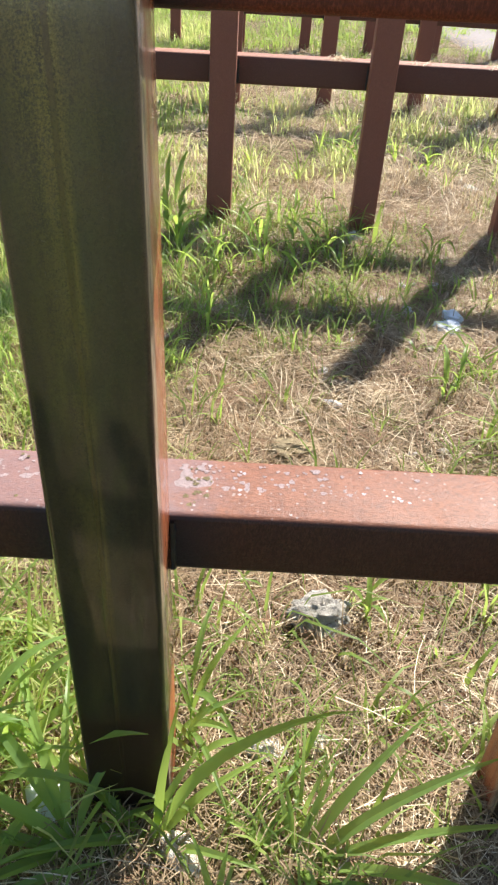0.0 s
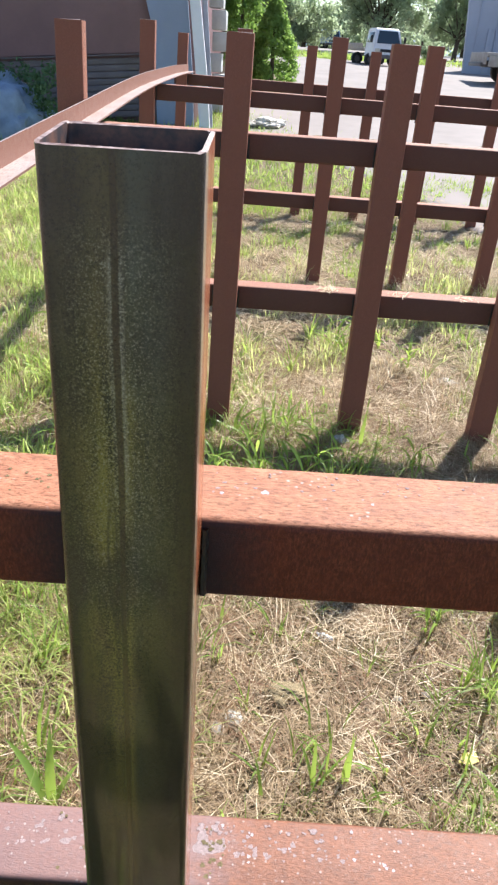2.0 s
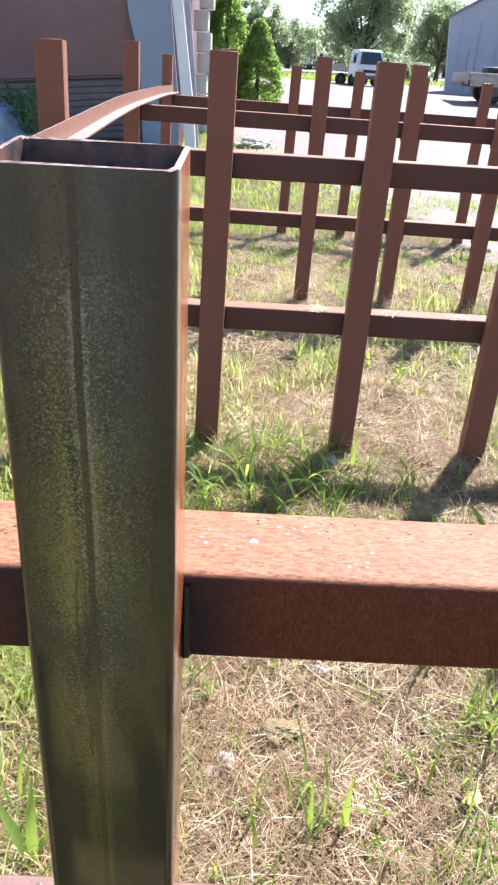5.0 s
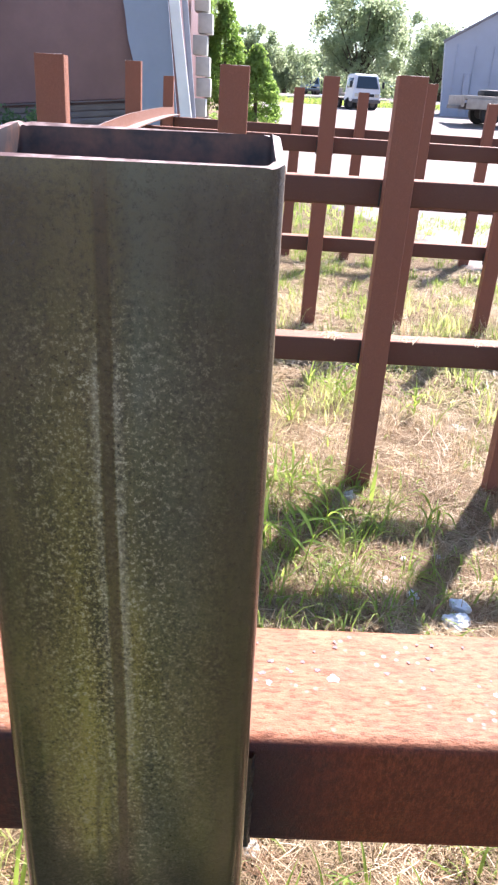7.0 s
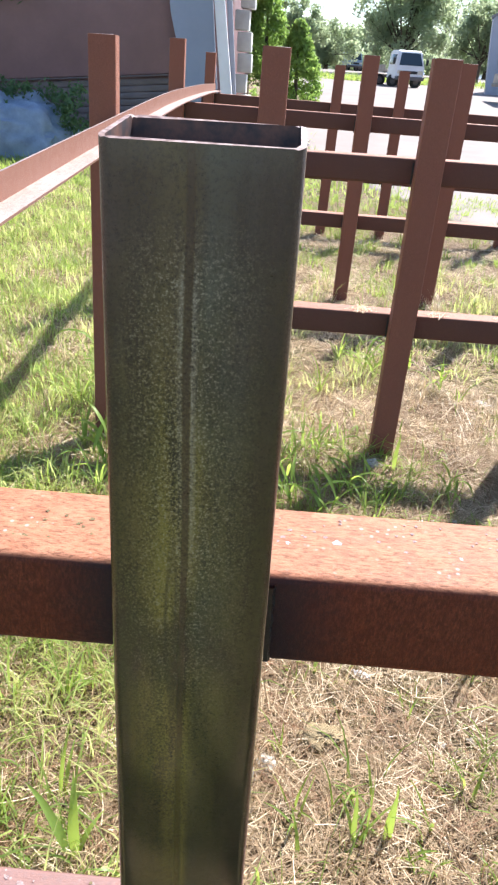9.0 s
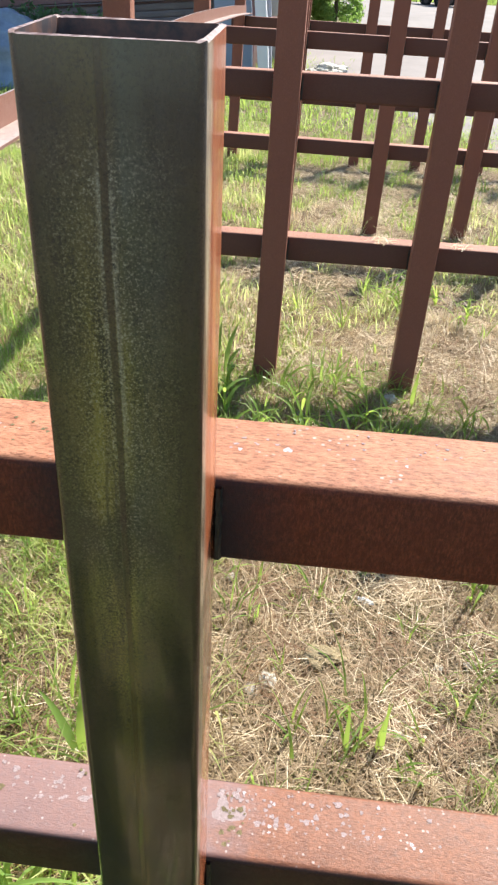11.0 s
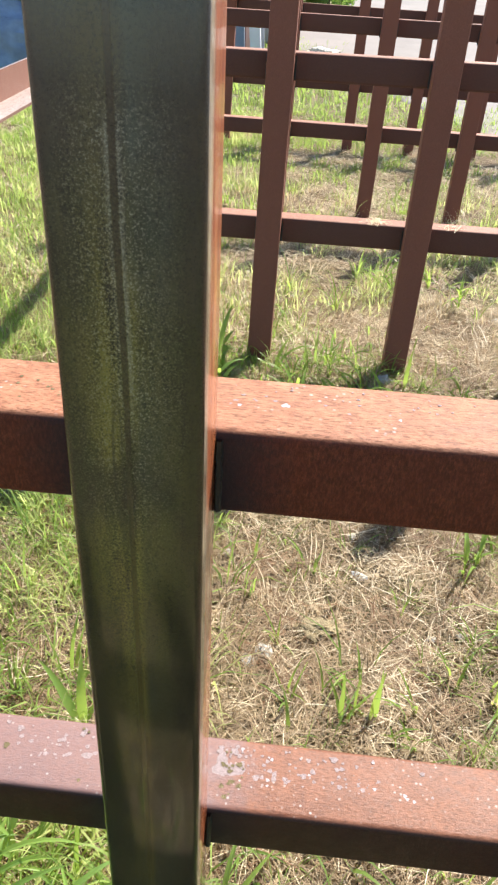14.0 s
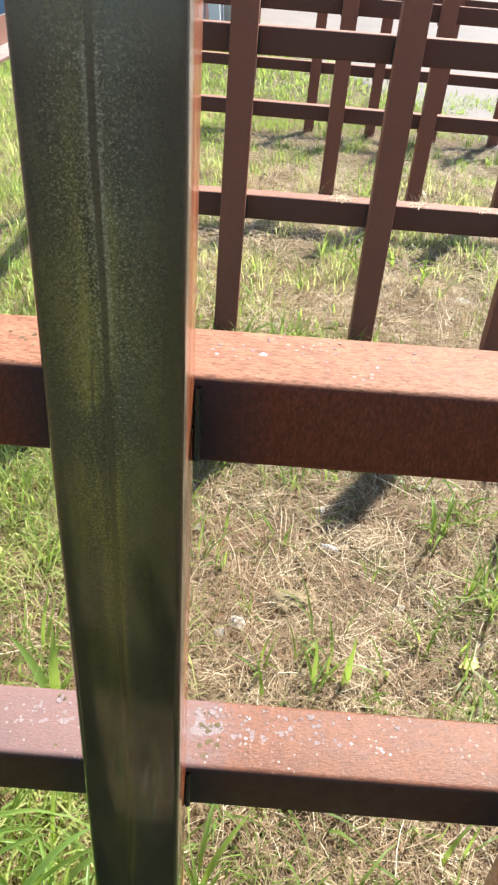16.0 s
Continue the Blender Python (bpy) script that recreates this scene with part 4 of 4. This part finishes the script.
stone("rubble_stone", 0.25, 0.26, 0.044, 0.036, 0.028, ROCK, "dull grey pitted rubble stone in the grass", 27, 0.25, 0.45)
stone("flat_stone", 0.205, 0.71, 0.048, 0.026, 0.013, TANSTONE, "flat tan stone half sunk in straw", 4, -0.12, 0.45)
stone("flat_stone", 0.185, 0.685, 0.026, 0.018, 0.014, TANSTONE, "dark-edged tan stone chip on straw", 3, 0.25)
stone("pale_stone", 0.165, 0.035, 0.026, 0.018, 0.012, STONE, "small pale stone lying on straw", 4, 0.2)
stone("pale_stone", -0.1, -0.05, 0.022, 0.03, 0.016, PAPER, "small white stone beside the grass clump", 5, 0.2)
stone("pale_stone", 0.24, 0.05, 0.014, 0.012, 0.009, STONE, "small pale stone lying on straw", 6, 0.2)
stone("pale_stone", 0.07, -0.1, 0.03, 0.018, 0.008, STONE, "flat pale stone beside the post foot", 7, 0.2)
stone("white_rubble", 0.64, 1.27, 0.035, 0.03, 0.018, PAPER, "white crumbled rubble in bare soil", 8, 0.2, 0.4)
stone("white_rubble", 0.66, 1.33, 0.02, 0.03, 0.022, PAPER, "white crumbled rubble in bare soil", 9, 0.2, 0.4)
stone("white_rubble", 0.545, 1.39, 0.017, 0.014, 0.012, PAPER, "small white rubble piece in bare soil", 10, 0.2)
stone("white_rubble", 0.31, 0.905, 0.022, 0.008, 0.006, PAPER, "thin white scrap lying on straw", 11, 0.2)
stone("pale_stone", 0.425, 1.9, 0.03, 0.024, 0.018, STONE, "pale stone at the foot of a post", 12, 0.2)
stone("pale_stone", 0.09, 0.63, 0.02, 0.016, 0.01, STONE, "grey pebble among the straw", 13, 0.2)
stone("pale_stone", 0.06, 0.6, 0.015, 0.012, 0.008, STONE, "grey pebble among the straw", 14, 0.2)
stone("pale_stone", 0.95, 2.5, 0.04, 0.02, 0.012, STONE, "pale stone in dry grass", 15, 0.2)
stone("rubble_stone", 0.0, 12.6, 0.34, 0.2, 0.1, STONE, "low pile of white rubble beside the yard", 16, 0.3)
g = random.Random(11)
for k in range(46):
    x, y = g.uniform(-0.25, 0.95), g.uniform(-0.1, 1.95)
    if k > 22:
        x, y = g.uniform(0.25, 0.9), g.uniform(1.15, 1.6)
    r = g.uniform(0.004, 0.011)
    stone("pebble", x, y, r * g.uniform(1, 1.7), r, r * 0.6, g.choice((STONE, STONE, TANSTONE, PAPER)), "small pebble among the straw", 20 + k, 0.2)
bm = bmesh.new()
p = [(-0.02, -0.008, 0), (0.004, -0.016, 0.006), (0.024, -0.004, 0.002), (0.02, 0.012, 0.008), (-0.006, 0.014, 0.003)]
vs = [bm.verts.new(q) for q in p]
bm.faces.new(vs)
YELLOW = plain("yellowed_leaf", (0.6, 0.47, 0.05), 0.5, 0.2, 60)
ob = part("fallen_leaf", bm, YELLOW)
ob.location = (0.585, 0.56, float(ground_z(0.585, 0.56)) + 0.02)
tagged(ob, "yellowed fallen leaf lying on straw", "leaf")
for k, (x, y, ln, az) in enumerate(((0.455, 0.46, 0.16, 112), (0.33, 0.72, 0.1, 60), (0.52, 0.5, 0.12, 35), (0.4, 0.85, 0.13, 140))):
    bm = bmesh.new()
    rows = []
    for i in range(9):
        f = i / 8
        c = Vector((ln * (f - 0.5), 0.012 * math.sin(f * 4), 0.014 + 0.012 * math.sin(f * 3.1)))
        rows.append([bm.verts.new(c + Vector((0, 0.0018 * math.cos(a), 0.0018 * math.sin(a)))) for a in (0, 1.57, 3.14, 4.71)])
    for r, s in zip(rows, rows[1:]):
        for i in range(4):
            bm.faces.new((r[i], r[(i + 1) % 4], s[(i + 1) % 4], s[i]))
    ob = part("dry_stalk", bm, STRAW)
    ob.matrix_basis = pose(x, y, float(ground_z(x, y)), 0, 0, az)
    tagged(ob, "long pale dry stalk lying on straw", "stalk", "dry stalks")


# ---- the building by the yard ----
def prism(name, outline, y0, y1, material, parent, label="", bevel=0.0):
    """A sheet with an outline in x and z, and its thickness along y."""
    bm = bmesh.new()
    a = [bm.verts.new((x, y0, z)) for x, z in outline]
    b = [bm.verts.new((x, y1, z)) for x, z in outline]
    n = len(a)
    bm.faces.new(a)
    bm.faces.new(b[::-1])
    for i in range(n):
        j = (i + 1) % n
        bm.faces.new((a[j], a[i], b[i], b[j]))
    bmesh.ops.recalc_face_normals(bm, faces=bm.faces)
    if bevel:
        bmesh.ops.bevel(bm, geom=list(bm.edges), offset=bevel, segments=2, affect="EDGES")
    return part(name, bm, material, parent, label)


shop = thing("building", (0, 0, 0), "low building with brown cladding, slatted base and pale blue corner sheet", "building")
boxed("wall", (-9, -1.15, 12.2, 20, 0.0, 3.6), BROWNWALL, shop, 0.01)
shear = Matrix(((1, 0, 0, 0), (0, 1, 0, 0), (0.085, 0, 1, 0.085 * 3.1), (0, 0, 0, 1)))
for ob in [boxed("cladding", (-9, -1.75, 12.05, 12.3, 1.09, 3.4), BROWNWALL, shop, 0.008, "plain brown cladding"),
           boxed("trim", (-9, -1.75, 12.0, 12.05, 1.06, 1.08), SLAT, shop, 0.004, "thin grey trim")] + [
           boxed("slat", (-9, -1.75, 12.1 + 0.012 * (i % 2), 12.19, 0.942 - 0.095 * i, 1.03 - 0.095 * i), SLAT, shop, 0.006) for i in range(9)]:
    ob.data.transform(shear)
boxed("roof", (-9.4, -0.8, 11.6, 20.4, 3.6, 3.8), ROOF, shop, 0.02)
prism("corner_sheet", [(-1.13, 0.12), (-1.16, 0.9), (-1.28, 2.26), (-1.4, 3.6), (-2.12, 3.6), (-1.93, 2.3), (-1.9, 2.0), (-1.84, 1.75), (-1.77, 1.5), (-1.73, 1.0), (-1.72, 0.12)], 11.9, 11.96, BLUEPANEL, shop, "pale blue-grey sheet with a curved edge")
prism("corner_post", [(-0.86, 0.12), (-0.93, 0.95), (-1.1, 2.27), (-1.24, 3.6), (-1.39, 3.6), (-1.25, 2.26), (-1.1, 0.95), (-1.02, 0.12)], 11.78, 11.92, WHITE, shop, "white leaning corner post", 0.012)
prism("downpipe", [(-0.83, 0.12), (-0.88, 0.95), (-1.0, 2.27), (-1.12, 3.6), (-1.2, 3.6), (-1.085, 2.27), (-0.945, 0.95), (-0.895, 0.12)], 11.97, 12.06, GREYPOST, shop, "grey downpipe", 0.012)
for i in range(8):
    o = 0.05 * math.sin(i * 2.3)
    z = 0.28 + 0.33 * i
    boxed("corner_block", (-1.05 + o, -0.8 + o, 13.9, 14.3, z, z + 0.3), BLOCK, shop, 0.012, "white corner block")

heap = bmesh.new()
bmesh.ops.create_icosphere(heap, subdivisions=5, radius=1)
for p in heap.verts:
    q = p.co * 2.1
    p.co *= 1 + 0.16 * noise.noise(q) + 0.09 * noise.noise(q * 3.1) + 0.05 * abs(noise.noise(q * 6.3))
    p.co = Vector((p.co.x * 1.25, p.co.y * 0.6, max(p.co.z, -0.2) * 0.78))
ob = part("tarp_mound", heap, TARP)
ob.location = (-3.9, 9.7, 0.1)
tagged(ob, "mound under a crumpled blue-grey tarp", "mound")


def leaves_mesh(name, centres, sizes, material, parent, seed, per, size):
    """Small single leaves scattered through clumps."""
    g = np.random.RandomState(seed)
    C = np.repeat(np.array(centres), per, 0)
    R = np.repeat(np.array(sizes), per)[:, None]
    d = g.normal(size=C.shape)
    d /= np.linalg.norm(d, axis=1)[:, None]
    P = C + d * R * (g.rand(len(C), 1) ** 0.45)
    face = d + 0.45 * g.normal(size=P.shape)
    u = np.cross(face, g.normal(size=P.shape))
    u /= np.linalg.norm(u, axis=1)[:, None]
    w = np.cross(face, u)
    w /= np.linalg.norm(w, axis=1)[:, None]
    s = size * g.uniform(0.5, 1.3, (len(P), 1))
    V = np.stack([P - u * s, P + w * s * 0.5, P + u * s, P - w * s * 0.5], 1).reshape(-1, 3)
    F = np.arange(len(V)).reshape(-1, 4)
    return sheet(name, V.tolist(), F.tolist(), material, parent)


g = random.Random(3)
ivy = thing("ivy", (0, 0, 0), "dark green ivy creeping over the heap", "plant")
leaves_mesh("foliage", [(g.uniform(-5.2, -2.7), 9.75 + g.uniform(-0.2, 0.25), g.uniform(0.76, 0.95)) for _ in range(44)], [0.13] * 44, IVY, ivy, 4, 34, 0.035)
leaves_mesh("foliage", [(g.uniform(-2.95, -2.6), 9.6 + g.uniform(-0.2, 0.3), g.uniform(0.3, 0.85)) for _ in range(16)], [0.13] * 16, IVY, ivy, 5, 30, 0.035)
leaves_mesh("foliage", [(g.uniform(-5.2, -4.0), 11.6 + g.uniform(-0.2, 0.2), g.uniform(2.15, 3.0)) for _ in range(40)], [0.2] * 40, IVY, ivy, 6, 30, 0.05)


# ---- trees ----
def limb(bm, a, b, ra, rb, n=7):
    a, b = Vector(a), Vector(b)
    q = (b - a).to_track_quat("Z", "Y")
    r0 = [bm.verts.new(a + q @ Vector((ra * math.cos(t), ra * math.sin(t), 0))) for t in (i * 2 * math.pi / n for i in range(n))]
    r1 = [bm.verts.new(b + q @ Vector((rb * math.cos(t), rb * math.sin(t), 0))) for t in (i * 2 * math.pi / n for i in range(n))]
    for i in range(n):
        bm.faces.new((r0[i], r0[(i + 1) % n], r1[(i + 1) % n], r1[i]))


def tree(x, y, trunk_h, crown_z, rx, rz, seed, label, clumps=60, per=70, size=0.16, mat=None):
    g = random.Random(seed)
    z0 = float(level(y)) - 0.1
    root = thing("tree", (x, y, z0), label, "tree", "trees beyond the yard")
    bm = bmesh.new()
    limb(bm, (0, 0, 0), (0.1, 0, trunk_h), 0.05 * rx + 0.08, 0.03 * rx + 0.05)
    cs, rs = [], []
    for i in range(clumps):
        a, e = g.uniform(0, 2 * math.pi), g.uniform(-1, 1)
        f = g.uniform(0.35, 1.0)
        c = Vector((rx * f * math.cos(a) * math.sqrt(1 - e * e), rx * f * math.sin(a) * math.sqrt(1 - e * e) * 0.8, crown_z - z0 + rz * f * e))
        c.z = max(c.z, trunk_h * 0.7)
        cs.append(tuple(c))
        rs.append(rx * g.uniform(0.15, 0.3))
        if i % 4 == 0:
            limb(bm, (0.1, 0, trunk_h * g.uniform(0.7, 1)), c, 0.02 * rx + 0.02, 0.012, 5)
    part("trunk", bm, BARK, root)
    leaves_mesh("crown", cs, rs, mat or HAZED_LEAF, root, seed, per * 2, size * 0.72)
    return root


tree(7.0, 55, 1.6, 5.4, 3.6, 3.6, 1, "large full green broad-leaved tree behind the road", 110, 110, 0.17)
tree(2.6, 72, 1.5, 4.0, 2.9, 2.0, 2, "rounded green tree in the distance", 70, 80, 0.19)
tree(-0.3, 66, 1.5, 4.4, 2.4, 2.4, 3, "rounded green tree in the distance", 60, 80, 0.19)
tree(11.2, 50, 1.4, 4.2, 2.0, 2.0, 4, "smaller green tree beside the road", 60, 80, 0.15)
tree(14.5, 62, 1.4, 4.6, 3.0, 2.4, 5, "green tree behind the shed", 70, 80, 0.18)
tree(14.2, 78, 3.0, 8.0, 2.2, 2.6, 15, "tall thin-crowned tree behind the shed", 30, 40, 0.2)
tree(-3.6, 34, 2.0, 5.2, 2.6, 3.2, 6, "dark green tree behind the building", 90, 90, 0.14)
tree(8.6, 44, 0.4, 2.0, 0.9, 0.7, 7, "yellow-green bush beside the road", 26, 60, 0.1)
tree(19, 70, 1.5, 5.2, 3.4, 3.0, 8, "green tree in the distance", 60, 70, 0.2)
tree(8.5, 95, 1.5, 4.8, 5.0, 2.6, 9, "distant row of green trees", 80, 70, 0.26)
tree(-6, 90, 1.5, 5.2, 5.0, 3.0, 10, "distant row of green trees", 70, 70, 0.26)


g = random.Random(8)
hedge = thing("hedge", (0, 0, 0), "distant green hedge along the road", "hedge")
leaves_mesh("foliage", [(g.uniform(-25, 45), 88 + g.uniform(-3, 3), g.uniform(2.2, 4.6)) for _ in range(420)], [1.1] * 420, HAZED_LEAF, hedge, 12, 40, 0.3)


def conifer(x, y, h, r, seed):
    g = random.Random(seed)
    z0 = float(level(y)) - 0.05
    root = thing("conifer", (x, y, z0), "dense green conifer with drooping sprays", "tree", "conifers by the building")
    bm = bmesh.new()
    limb(bm, (0, 0, 0), (0, 0, h * 0.9), 0.07, 0.015)
    part("trunk", bm, BARK, root)
    cs, rs = [], []
    for i in range(200):
        f = g.random() ** 0.8
        rr = r * (1 - f ** 1.7) * g.uniform(0.7, 1.08) + 0.04
        a = g.uniform(0, 2 * math.pi)
        cs.append((rr * math.cos(a), rr * math.sin(a), h * f * 0.97 + 0.06))
        rs.append(0.17 * r + 0.05)
    leaves_mesh("crown", cs, rs, THUJA, root, seed, 60, 0.045)


conifer(-0.75, 19.6, 2.75, 0.68, 1)
conifer(0.05, 19.0, 1.78, 0.6, 2)
conifer(-1.5, 20.5, 3.6, 0.8, 3)

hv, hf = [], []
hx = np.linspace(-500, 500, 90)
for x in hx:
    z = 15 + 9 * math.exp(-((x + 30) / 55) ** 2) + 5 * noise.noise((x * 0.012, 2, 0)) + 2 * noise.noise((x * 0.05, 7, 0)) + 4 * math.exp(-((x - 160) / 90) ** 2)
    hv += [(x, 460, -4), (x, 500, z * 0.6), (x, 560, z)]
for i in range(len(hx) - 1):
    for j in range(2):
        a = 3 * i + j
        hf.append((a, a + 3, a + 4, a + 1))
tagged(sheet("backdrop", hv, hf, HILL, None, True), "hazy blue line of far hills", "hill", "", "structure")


# ---- vehicles and shed ----
def wheel(parent, x, y, z, r, w):
    bm = bmesh.new()
    n = 24
    prof = [(r * 0.55, -w / 2), (r * 0.93, -w / 2), (r, -w / 2 + 0.03), (r, w / 2 - 0.03), (r * 0.93, w / 2), (r * 0.55, w / 2)]
    rings = [[bm.verts.new((q * math.cos(t), s, q * math.sin(t))) for q, s in prof] for t in (i * 2 * math.pi / n for i in range(n))]
    for i in range(n):
        for j in range(len(prof)):
            bm.faces.new((rings[i][j], rings[i][(j + 1) % 6], rings[(i + 1) % n][(j + 1) % 6], rings[(i + 1) % n][j]))
    bmesh.ops.recalc_face_normals(bm, faces=bm.faces)
    tyre = part("wheel", bm, RUBBER, parent, "black rubber tyre")
    tyre.location = (x, y, z)
    bm = bmesh.new()
    bmesh.ops.create_cone(bm, cap_ends=True, segments=20, radius1=r * 0.56, radius2=r * 0.5, depth=w * 0.7, matrix=Matrix.Rotation(radians(90), 4, "X"))
    part("rim", bm, STEELGREY, tyre)


def narrowed(ob):
    """Draw the upper part of a cab's mesh in towards the middle and round its roof."""
    for q in ob.data.vertices:
        if q.co.z > 1.0:
            f = (q.co.z - 1.0) / 0.74
            q.co.z += 0.07 * f * f * (1 - (q.co.x / 0.8) ** 2)
            q.co.x *= 1 - 0.17 * f
    return ob


def cab_truck(x, y, turn, paint, label, bed=2.6, scale=1.0):
    """Cab-over light truck that faces -y, with a flat bed behind it."""
    root = thing("truck", (x, y, float(level(y))), label, "truck")
    root.matrix_basis = pose(x, y, float(level(y)), 0, 0, turn) @ Matrix.Scale(scale, 4)
    bm = bmesh.new()
    sec = [(0.0, 0.42), (0.0, 1.0), (0.22, 1.66), (0.35, 1.74), (1.25, 1.74), (1.35, 1.6), (1.35, 0.42)]
    a = [bm.verts.new((-0.78, q, z)) for q, z in sec]
    b = [bm.verts.new((0.78, q, z)) for q, z in sec]
    bm.faces.new(a)
    bm.faces.new(b[::-1])
    for i in range(len(sec)):
        j = (i + 1) % len(sec)
        bm.faces.new((a[j], a[i], b[i], b[j]))
    bmesh.ops.recalc_face_normals(bm, faces=bm.faces)
    bmesh.ops.bevel(bm, geom=list(bm.edges), offset=0.05, segments=2, affect="EDGES")
    narrowed(part("cab", bm, paint, root))
    bm = bmesh.new()
    vs = [bm.verts.new(p) for p in ((-0.66, 0.005, 1.05), (0.66, 0.005, 1.05), (0.6, 0.19, 1.6), (-0.6, 0.19, 1.6))]
    f = bm.faces.new(vs)
    out = bmesh.ops.extrude_face_region(bm, geom=[f])
    bmesh.ops.translate(bm, vec=(0, -0.02, 0.008), verts=[q for q in out["geom"] if isinstance(q, bmesh.types.BMVert)])
    bmesh.ops.recalc_face_normals(bm, faces=bm.faces)
    narrowed(part("windscreen", bm, GLASS, root, "dark windscreen"))
    for s in (-1, 1):
        narrowed(boxed("side_window", (s * 0.785 - 0.012, s * 0.785 + 0.012, 0.35, 1.05, 1.08, 1.55), GLASS, root, 0.005))
        boxed("headlight", (s * 0.58 - 0.13, s * 0.58 + 0.13, -0.03, 0.04, 0.66, 0.82), LAMPGLASS, root, 0.02)
        boxed("mirror", (s * 0.93 - 0.06, s * 0.93 + 0.06, 0.05, 0.12, 1.1, 1.4), RUBBER, root, 0.02)
    boxed("bumper", (-0.8, 0.8, -0.07, 0.1, 0.36, 0.54), STEELGREY, root, 0.03)
    boxed("grille", (-0.42, 0.42, -0.02, 0.03, 0.66, 0.8), RUBBER, root, 0.01)
    if bed:
        boxed("bed", (-0.85, 0.85, 1.45, 1.45 + bed, 0.72, 0.84), BED, root, 0.02)
        for s in (-1, 1):
            boxed("side_board", (s * 0.84 - 0.02, s * 0.84 + 0.02, 1.47, 1.43 + bed, 0.845, 1.05), BED, root, 0.008)
    else:
        boxed("cargo_body", (-0.8, 0.8, 1.38, 3.6, 0.5, 1.8), paint, root, 0.06)
    boxed("chassis", (-0.35, 0.35, 0.4, 1.4 + (bed or 2.2), 0.45, 0.6), STEELGREY, root, 0.02)
    for s in (-1, 1):
        for q in (0.7, 1.2 + 0.6 * (bed or 2.2)):
            wheel(root, s * 0.66, q, 0.31, 0.31, 0.2)
    return root


cab_truck(4.8, 33.5, 15, WHITE, "white cab-over light truck with an empty flat bed", 2.4, 0.8)
cab_truck(5.5, 76, 6, BLUECAB, "small pale van with a blue windscreen parked on the road", 0, 0.9)

flat = thing("flatbed_truck", (0.95, 1.5, 0.13), "weathered grey flatbed truck parked in the yard", "truck")
boxed("bed", (5.25, 9.6, 21.4, 23.2, 1.46, 1.56), BED, flat, 0.02)
boxed("side_board", (5.3, 9.55, 21.36, 21.4, 1.2, 1.47), BED, flat, 0.01)
boxed("tail_board", (5.2, 5.25, 21.4, 23.2, 1.25, 1.56), BED, flat, 0.01)
boxed("chassis", (5.4, 9.5, 21.9, 22.7, 1.18, 1.36), STEELGREY, flat, 0.02)
boxed("bumper", (5.12, 5.24, 21.6, 23.0, 1.2, 1.3), STEELGREY, flat, 0.02)
for x in (6.15, 8.9):
    for y in (21.65, 22.9):
        wheel(flat, x, y, float(level(22.2)) + 0.33, 0.33, 0.22)
boxed("cab", (8.35, 9.6, 21.4, 23.2, 1.57, 2.7), WHITE, flat, 0.08)
boxed("load", (5.9, 6.4, 21.9, 22.6, 1.56, 1.74), RUBBER, flat, 0.06, "dark bundle on the bed")

shed = thing("shed", (0, 0, 0), "large blue-grey gabled shed across the yard", "building")
zb = float(level(31)) - 0.3
prism("front_wall", [(7.5, zb), (16.5, zb), (16.5, 3.6), (11.9, 6.2), (7.25, 3.66)], 31.0, 31.2, SHED, shed)
skew = Matrix(((1, 0.42, 0, -0.42 * 31), (0, 1, 0, 0), (0, 0, 1, 0), (0, 0, 0, 1)))
boxed("side_wall", (7.5, 7.7, 31.2, 44, zb, 3.5), SHED, shed, 0.01).data.transform(skew)
for i in range(12):
    x = 7.75 + 0.72 * i
    boxed("rib", (x - 0.02, x + 0.02, 30.96, 31.0, zb, 3.55), SHED, shed, 0.005)
prism("roof", [(7.2, 3.6), (11.9, 6.2), (16.6, 3.6), (16.6, 3.68), (11.9, 6.3), (7.2, 3.68)], 30.85, 44, ROOF, shed).data.transform(skew)
boxed("door", (8.15, 8.4, 30.93, 30.99, zb, 2.6), GREYPOST, shed, 0.01, "grey narrow door")

blades("verge_grass", 9000, (1.6, 4.2), (7.3, 8.6), GRASS, 0.08, 0.007, 1.2,
       lambda x, y: np.clip(1.3 - ((x - 2.5) / 0.8) ** 2 - ((y - 7.9) / 0.5) ** 2, 0, 1) * (0.5 + patch_noise(x, y, 4, 1)), "patch of grass growing through the pavement", 21, False, 2)
blades("verge_grass", 16000, (0, 16), (38, 44), GRASS, 0.3, 0.04, 1.2,
       lambda x, y: np.clip(0.5 + patch_noise(x, y, 0.4, 1), 0, 1), "strip of grass across the road", 22, False, 2)
